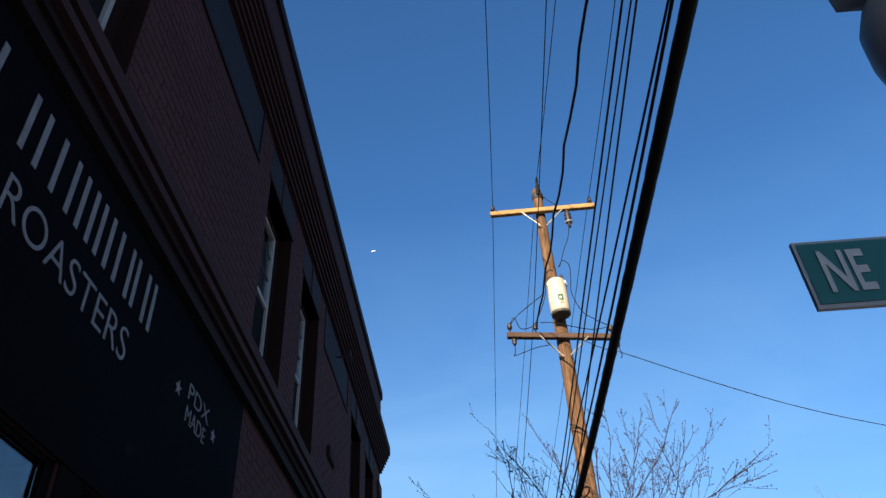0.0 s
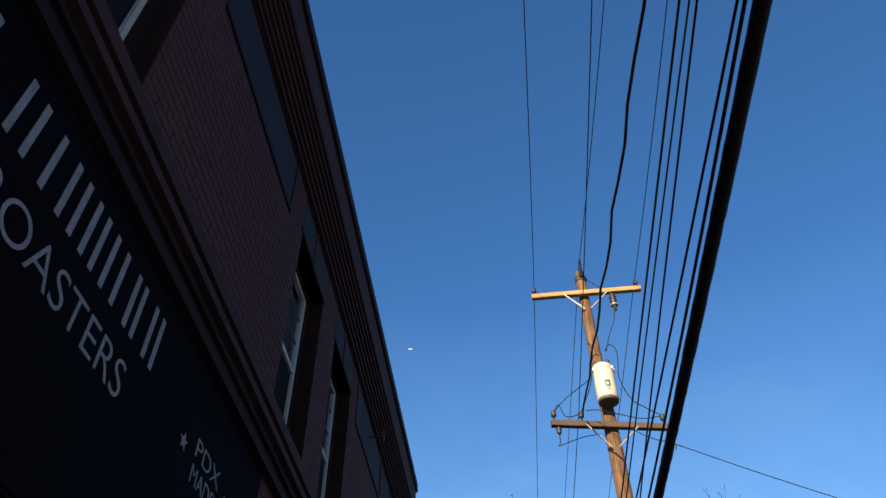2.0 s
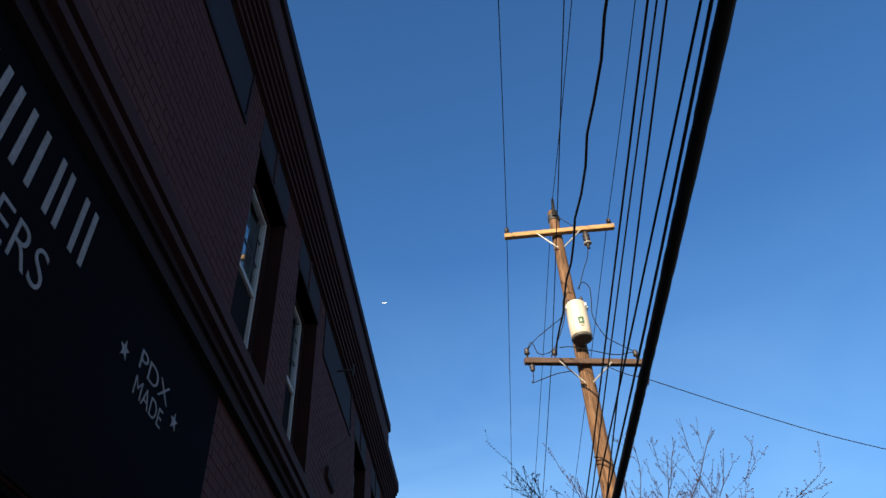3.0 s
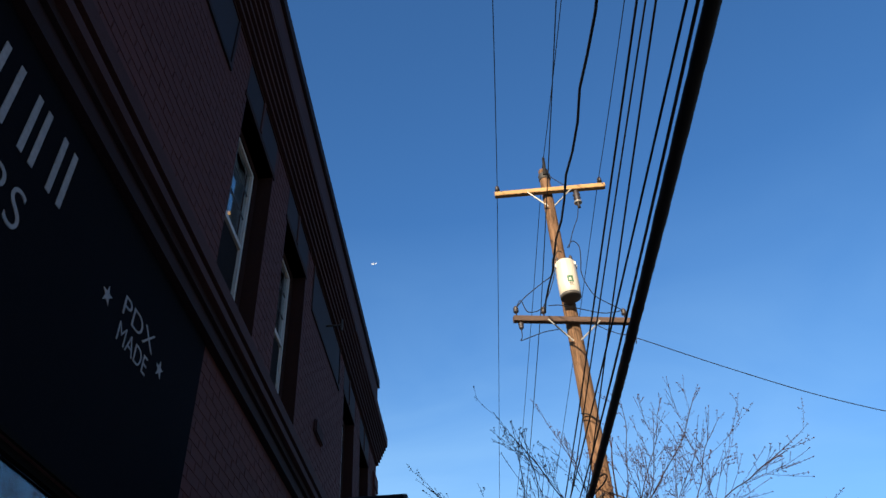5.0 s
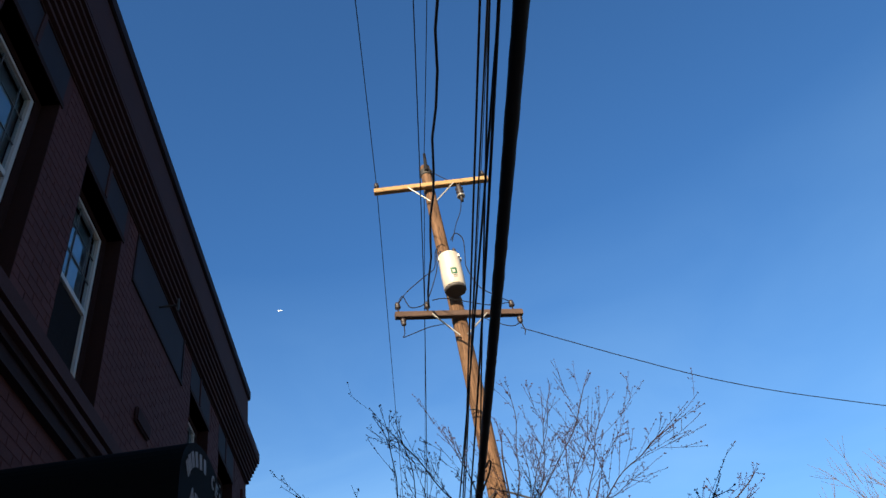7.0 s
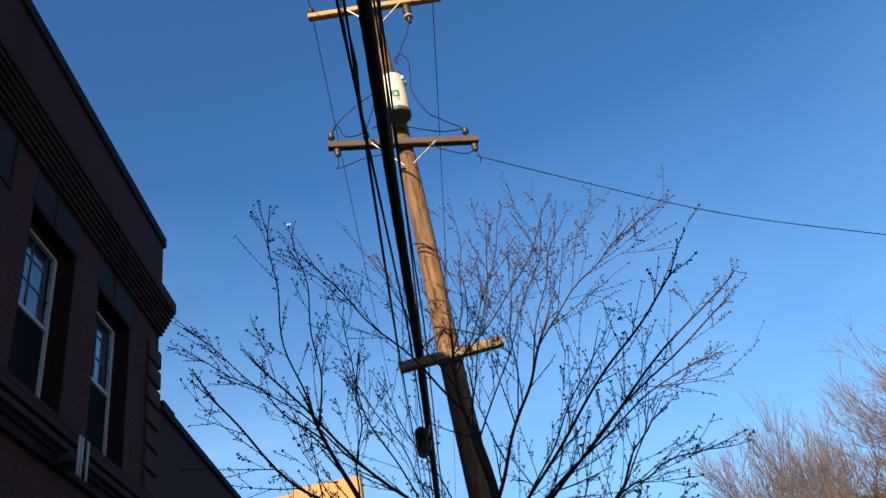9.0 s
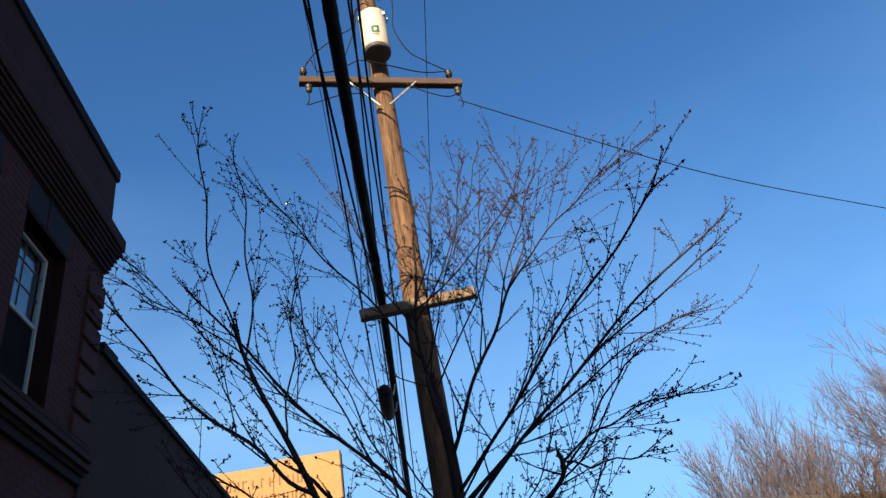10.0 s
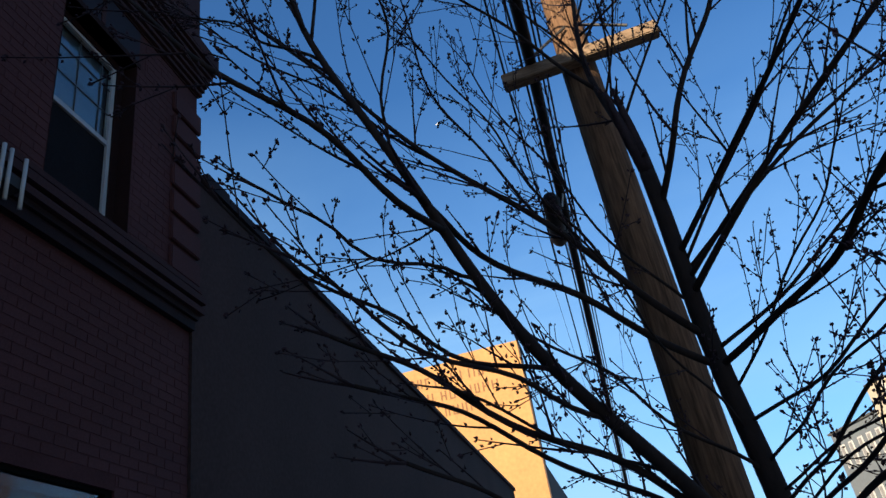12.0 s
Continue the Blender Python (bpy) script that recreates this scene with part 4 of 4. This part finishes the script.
# ---- far surroundings ----
tower = thing("tan_tower", (-6, 42, 0), "tall tan rendered building with faded painted lettering", "building")
part("front_wall", boxes((-3.3, -0.02, 42.0, 42.7, 0, 14.1)), M_TAN, tower)
part("side_wall", boxes((-14.0, -3.301, 42.0, 42.7, 0, 13.85)), M_TAN, tower)
part("corner_trim", boxes((-0.019, 0.04, 41.98, 42.72, 0, 14.12)), M_BROWNSIDE, tower, "dark corner trim")
part("hall", boxes((-14.0, -0.2, 42.71, 60.0, 0, 9.0)), M_BROWNSIDE, tower)
rnd = random.Random(4)
for x0, x1, z in ((-5.4, -1.7, 12.85), (-5.3, -1.2, 12.05), (-3.9, -2.4, 11.3)):
    x = x0
    while x < x1:
        wide = rnd.uniform(0.22, 0.34)
        strokes = [(x, x + 0.075, 41.985, 41.997, z, z + 0.46)]
        if rnd.random() < 0.75:
            strokes.append((x + wide - 0.075, x + wide, 41.985, 41.997, z, z + 0.46))
        if rnd.random() < 0.7:
            zz = z + rnd.choice((0.0, 0.2, 0.385))
            strokes.append((x + 0.076, x + wide - 0.076, 41.985, 41.997, zz, zz + 0.07))
        part("lettering_bar", boxes(*strokes), M_TANDARK, tower)
        x += wide + 0.14

apartment = thing("apartment_house", (24, 58, 0), "cream and grey four-storey apartment house with balconies", "building")
AX0, AYF, ATZ = 19.0, 56.0, 12.0
part("front_block", boxes((AX0, 32.0, AYF, AYF + 1.6, 0, ATZ)), M_CREAM, apartment)
part("side_wing", boxes((AX0 + 0.03, 31.8, AYF + 1.601, AYF + 6.6, 0, ATZ - 1.5)), M_GREYSIDE, apartment, "lower grey-clad side wing")
part("roof_edge", boxes((AX0 - 0.1, 32.1, AYF - 0.12, AYF + 1.62, ATZ + 0.001, ATZ + 0.11)), M_ROOF, apartment)
part("roof_edge", boxes((AX0 - 0.08, 31.9, AYF + 1.621, AYF + 6.75, ATZ - 1.499, ATZ - 1.36)), M_ROOF, apartment)
part("corner_board", boxes((AX0 - 0.03, AX0 - 0.001, AYF - 0.02, AYF + 0.18, 0, ATZ)), M_WHITE, apartment)
for st in range(1, 4):
    z = -0.75 + st * 2.9
    for y in (AYF + 1.95, AYF + 2.85, AYF + 3.75, AYF + 4.75, AYF + 5.65):
        w = part("window", boxes((AX0 - 0.03, AX0 + 0.029, y, y + 0.42, z + 0.3, z + 1.75)), M_WHITE, apartment, "narrow white side window")
        part("pane", boxes((AX0 - 0.04, AX0 - 0.031, y + 0.07, y + 0.35, z + 0.4, z + 1.65)), M_PALEPANE, w)
    for y in (AYF + 0.35, AYF + 0.95):
        w = part("window", boxes((AX0 - 0.05, AX0 - 0.001, y, y + 0.4, z + 0.3, z + 1.75)), M_WHITE, apartment, "narrow white side window")
        part("pane", boxes((AX0 - 0.06, AX0 - 0.051, y + 0.07, y + 0.33, z + 0.4, z + 1.65)), M_PALEPANE, w)
    for k in range(3):
        x = AX0 + 1.3 + k * 4.6
        # Flat tan panel; the warm light of the recess is in its colour.
        part("balcony_recess", boxes((x + 0.5, x + 2.1, AYF - 0.05, AYF - 0.001, z, z + 2.3)), M_TAN, apartment, "tan balcony panel coloured as if warmly lit")
        d = part("balcony_door", boxes((x + 0.8, x + 1.8, AYF - 0.10, AYF - 0.051, z + 0.02, z + 2.1)), M_WHITE, apartment)
        part("pane", boxes((x + 0.92, x + 1.68, AYF - 0.115, AYF - 0.101, z + 0.2, z + 2.0)), M_PALEPANE, d)
        part("balcony_slab", boxes((x - 0.1, x + 2.4, AYF - 1.3, AYF - 0.002, z - 0.18, z - 0.01)), M_BROWNSIDE, apartment)
        part("balcony_rail", boxes((x - 0.1, x + 2.4, AYF - 1.3, AYF - 1.26, z + 0.85, z + 0.92), *[(x - 0.1 + q * 0.31, x - 0.06 + q * 0.31, AYF - 1.29, AYF - 1.27, z - 0.009, z + 0.849) for q in range(9)]), M_ROOF, apartment)
        if k < 2:
            w = part("window", boxes((x + 3.0, x + 3.7, AYF - 0.07, AYF - 0.001, z + 0.9, z + 1.9)), M_ROOM, apartment, "dark front window")
turn = Matrix.Translation((AX0, AYF, 0)) @ Matrix.Rotation(radians(20), 4, "Z") @ Matrix.Translation((-AX0, -AYF, 0))
apartment.matrix_basis = turn @ apartment.matrix_basis
brown = thing("brown_house", (36, 50, 0), "long low dark brown flat-roofed building behind the trees", "building")
part("wall", boxes((27.5, 60.0, 56.5, 60.0, 0, 11.3)), M_BROWNSIDE, brown)
part("roof_edge", boxes((27.3, 60.2, 56.3, 60.0, 11.301, 11.5)), M_ROOF, brown)

brown.matrix_basis = Matrix.Translation((27.5, 56.5, 0)) @ Matrix.Rotation(radians(22), 4, "Z") @ Matrix.Translation((-27.5, -56.5, 0)) @ brown.matrix_basis

def far_tree(base, height, spread, seed, gold=0):
    """A tall bare tree: forked trunk, rising limbs and a haze of fine twigs."""
    rnd = random.Random(seed)
    tree = thing("bare_tree", base, "brown tree with dense shade-darkened twigs and some golden leaves" if gold else "tall bare tree with a dense haze of pinkish twigs", "tree", "bare trees across the street")
    trunk, twigs, leaves = Heap(), Heap(), Heap()
    b = Vector(base)

    def rd():
        return Vector((rnd.gauss(0, 1), rnd.gauss(0, 1), rnd.gauss(0, 1))).normalized()

    def shoot(p, d, length, r, depth):
        n = 4 if depth < 3 else 3
        pts, q, dd = [p], p.copy(), d.normalized()
        for i in range(n):
            dd = (dd + rd() * 0.08 + Vector((0, 0, 0.08))).normalized()
            q = q + dd * (length / n)
            pts.append(q)
        (trunk if depth < 2 else twigs).tube(pts, [max(0.011, r * (1 - 0.6 * i / n)) for i in range(n + 1)], 6 if depth < 2 else 3)
        if depth < 5:
            kids = (5, 5, 6, 5, 4)[depth]
            for _ in range(kids):
                i = rnd.randint(1, n)
                t = (pts[i] - pts[i - 1]).normalized()
                side = (Matrix.Rotation(rnd.uniform(0, 6.28), 3, t) @ t.orthogonal().normalized())
                a = radians(rnd.uniform(12, 36))
                shoot(pts[i], t * math.cos(a) + side * math.sin(a) * spread, length * rnd.uniform(0.52, 0.76), r * 0.5, depth + 1)

    top = b + Vector((0, 0, height * 0.2))
    trunk.tube([b, b + Vector((0.05, 0, height * 0.1)), top], [0.38, 0.30, 0.26], 10)
    for k in range(6):
        a = k * 1.05 + rnd.uniform(-0.2, 0.2)
        shoot(top - Vector((0, 0, rnd.uniform(0, 1.2))), Vector((math.cos(a) * 0.42 * spread, math.sin(a) * 0.42 * spread, 1)), height * 0.30, 0.13, 1)
    for _ in range(gold):
        p = b + Vector((rnd.gauss(0, 1.1), rnd.gauss(0, 0.9), height * rnd.uniform(0.40, 0.72)))
        u, v = rd() * rnd.uniform(0.04, 0.08), rd() * rnd.uniform(0.04, 0.08)
        leaves.add([p - u, p + v, p + u, p - v], [(0, 1, 2, 3)])
    part("trunk", trunk, M_FARBARK, tree, smooth=True)
    # Trees with gold leaves take darker brown twigs, shade put into the colour.
    part("crown", twigs, M_SHADETWIG if gold else M_FARTWIG, tree, "haze of brown twigs darkened for shade" if gold else "haze of pinkish twigs", smooth=True)["kind"] = "stuff"
    if gold:
        part("leaves", leaves, M_GOLD, tree, "last golden leaves")["kind"] = "stuff"


far_tree((29.2, 65.5, 0), 22.0, 0.85, 21)
far_tree((34.0, 65.0, 0), 22.5, 0.85, 22)
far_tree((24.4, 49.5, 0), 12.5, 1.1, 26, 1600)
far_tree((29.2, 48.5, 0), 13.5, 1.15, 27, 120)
far_tree((34.2, 46.5, 0), 20.5, 0.95, 23)
far_tree((38.6, 46, 0), 25.0, 1.0, 24)
far_tree((43.5, 47, 0), 27.0, 1.2, 25)

lamp = thing("street_lamp", (17.2, 19.9, 0), "grey street lamp with a flat head over the road", "street lamp")
part("post", rod((17.2, 19.9, 0), (17.2, 19.9, 6.7), 0.09, 12, 0.06), M_IRON, lamp, smooth=True)
part("arm", rod((17.2, 19.9, 6.6), (14.5, 19.75, 6.92), 0.03, 8), M_IRON, lamp, smooth=True)
part("lamp_head", lathe([(0.02, -0.36), (0.055, -0.26), (0.075, 0.0), (0.06, 0.22), (0.03, 0.32)], (14.2, 19.72, 6.86), 12, axis="x"), M_WIRE, lamp, smooth=True)

# Unseen wall, added to throw light back onto the brick facade.
tagged(part("bounce_wall", boxes((18.5, 19.5, -40, 9, -0.1, 5.0)), M_CREAM, None), "unseen cream wall added across the street to bounce light", "wall", kind="structure")
plane_dir = Vector((-0.1047, 0.777, 0.6206)).normalized()
PA = Vector((1.4, 3.3, 1.6)) + plane_dir * 900
airplane = thing("airplane", PA, "distant white airliner in the sky", "airplane")
fus = Heap()
fus.tube([PA + Vector((-5, 0, 0)), PA + Vector((-4, 0, 0)), PA + Vector((3.5, 0, 0)), PA + Vector((5, 0, 0.3))], [0.2, 0.85, 0.8, 0.2], 10)
part("fuselage", fus, M_PLANE, airplane, smooth=True)
part("wing", boxes((PA.x - 1.0, PA.x + 0.6, PA.y - 2.2, PA.y + 2.2, PA.z - 0.3, PA.z - 0.1)), M_PLANE, airplane)
part("tail_fin", boxes((PA.x + 3.8, PA.x + 4.8, PA.y - 0.15, PA.y + 0.15, PA.z + 0.4, PA.z + 1.6)), M_PLANE, airplane)
airplane.scale = (0.55, 0.55, 0.55)

# ---- brick courses ----
BL, BH, JOINT = 0.205, 0.064, 0.012
blocked = [(a - 0.005, b + 0.005, z0 - 0.03, z1 + 0.06) for a, b, z0, z1 in HOLES]
blocked += [(r - WIN_W - 0.045, r + 0.115, HEAD, 7.0) for r in RIGHTS] + [(10.90 - k * PAIR - 1.81, 10.90 - k * PAIR + 0.05, 6.37, 7.0) for k in (0, 1, 2)]
blocked += [(YBEG - 1, 6.495, 0, 4.41), (YEND - 0.45, YEND + 1, 4.2, 7.0), (9.58, 10.02, 5.16, 5.35)]
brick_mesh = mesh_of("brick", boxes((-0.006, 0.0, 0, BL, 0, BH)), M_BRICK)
rows = Heap()
rnd = random.Random(9)
single = 0
CUBE = [(0, 1, 3, 2), (4, 6, 7, 5), (0, 4, 5, 1), (2, 3, 7, 6), (1, 5, 7, 3), (0, 2, 6, 4)]
zones = ((4.72, 6.985, W), (0.02, 4.305, WL))
for z0, z1, face in zones:
    course = 0
    z = z0
    while z + BH <= z1 + 0.02:
        y = YBEG - (BL + JOINT) / 2 * (course % 2)
        while y < YEND:
            ya, yb = max(y, YBEG), min(y + BL, YEND)
            spans = [(ya, yb)]
            for a, b, c, d in blocked:
                if z + BH > c and z < d:
                    nxt = []
                    for p, q in spans:
                        if b <= p or a >= q:
                            nxt.append((p, q))
                        else:
                            if a - p > 0.02:
                                nxt.append((p, a))
                            if q - b > 0.02:
                                nxt.append((b, q))
                    spans = nxt
            for p, q in spans:
                if q - p < 0.02:
                    continue
                whole = abs((q - p) - BL) < 1e-6
                if whole and single < 300 and ((4.8 < y < 6.1 and z0 > 4) or (6.4 < y < 9.4 and (3.4 < z < 5.9))):
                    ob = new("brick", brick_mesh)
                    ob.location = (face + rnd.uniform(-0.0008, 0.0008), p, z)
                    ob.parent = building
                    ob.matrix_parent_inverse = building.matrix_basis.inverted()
                    single += 1
                else:
                    x1 = face + rnd.uniform(-0.0008, 0.0008)
                    rows.add([(x, yy, zz) for x in (x1 - 0.006, x1) for yy in (p, q) for zz in (z, z + BH)], CUBE)
            y += BL + JOINT
        z += BH + JOINT
        course += 1
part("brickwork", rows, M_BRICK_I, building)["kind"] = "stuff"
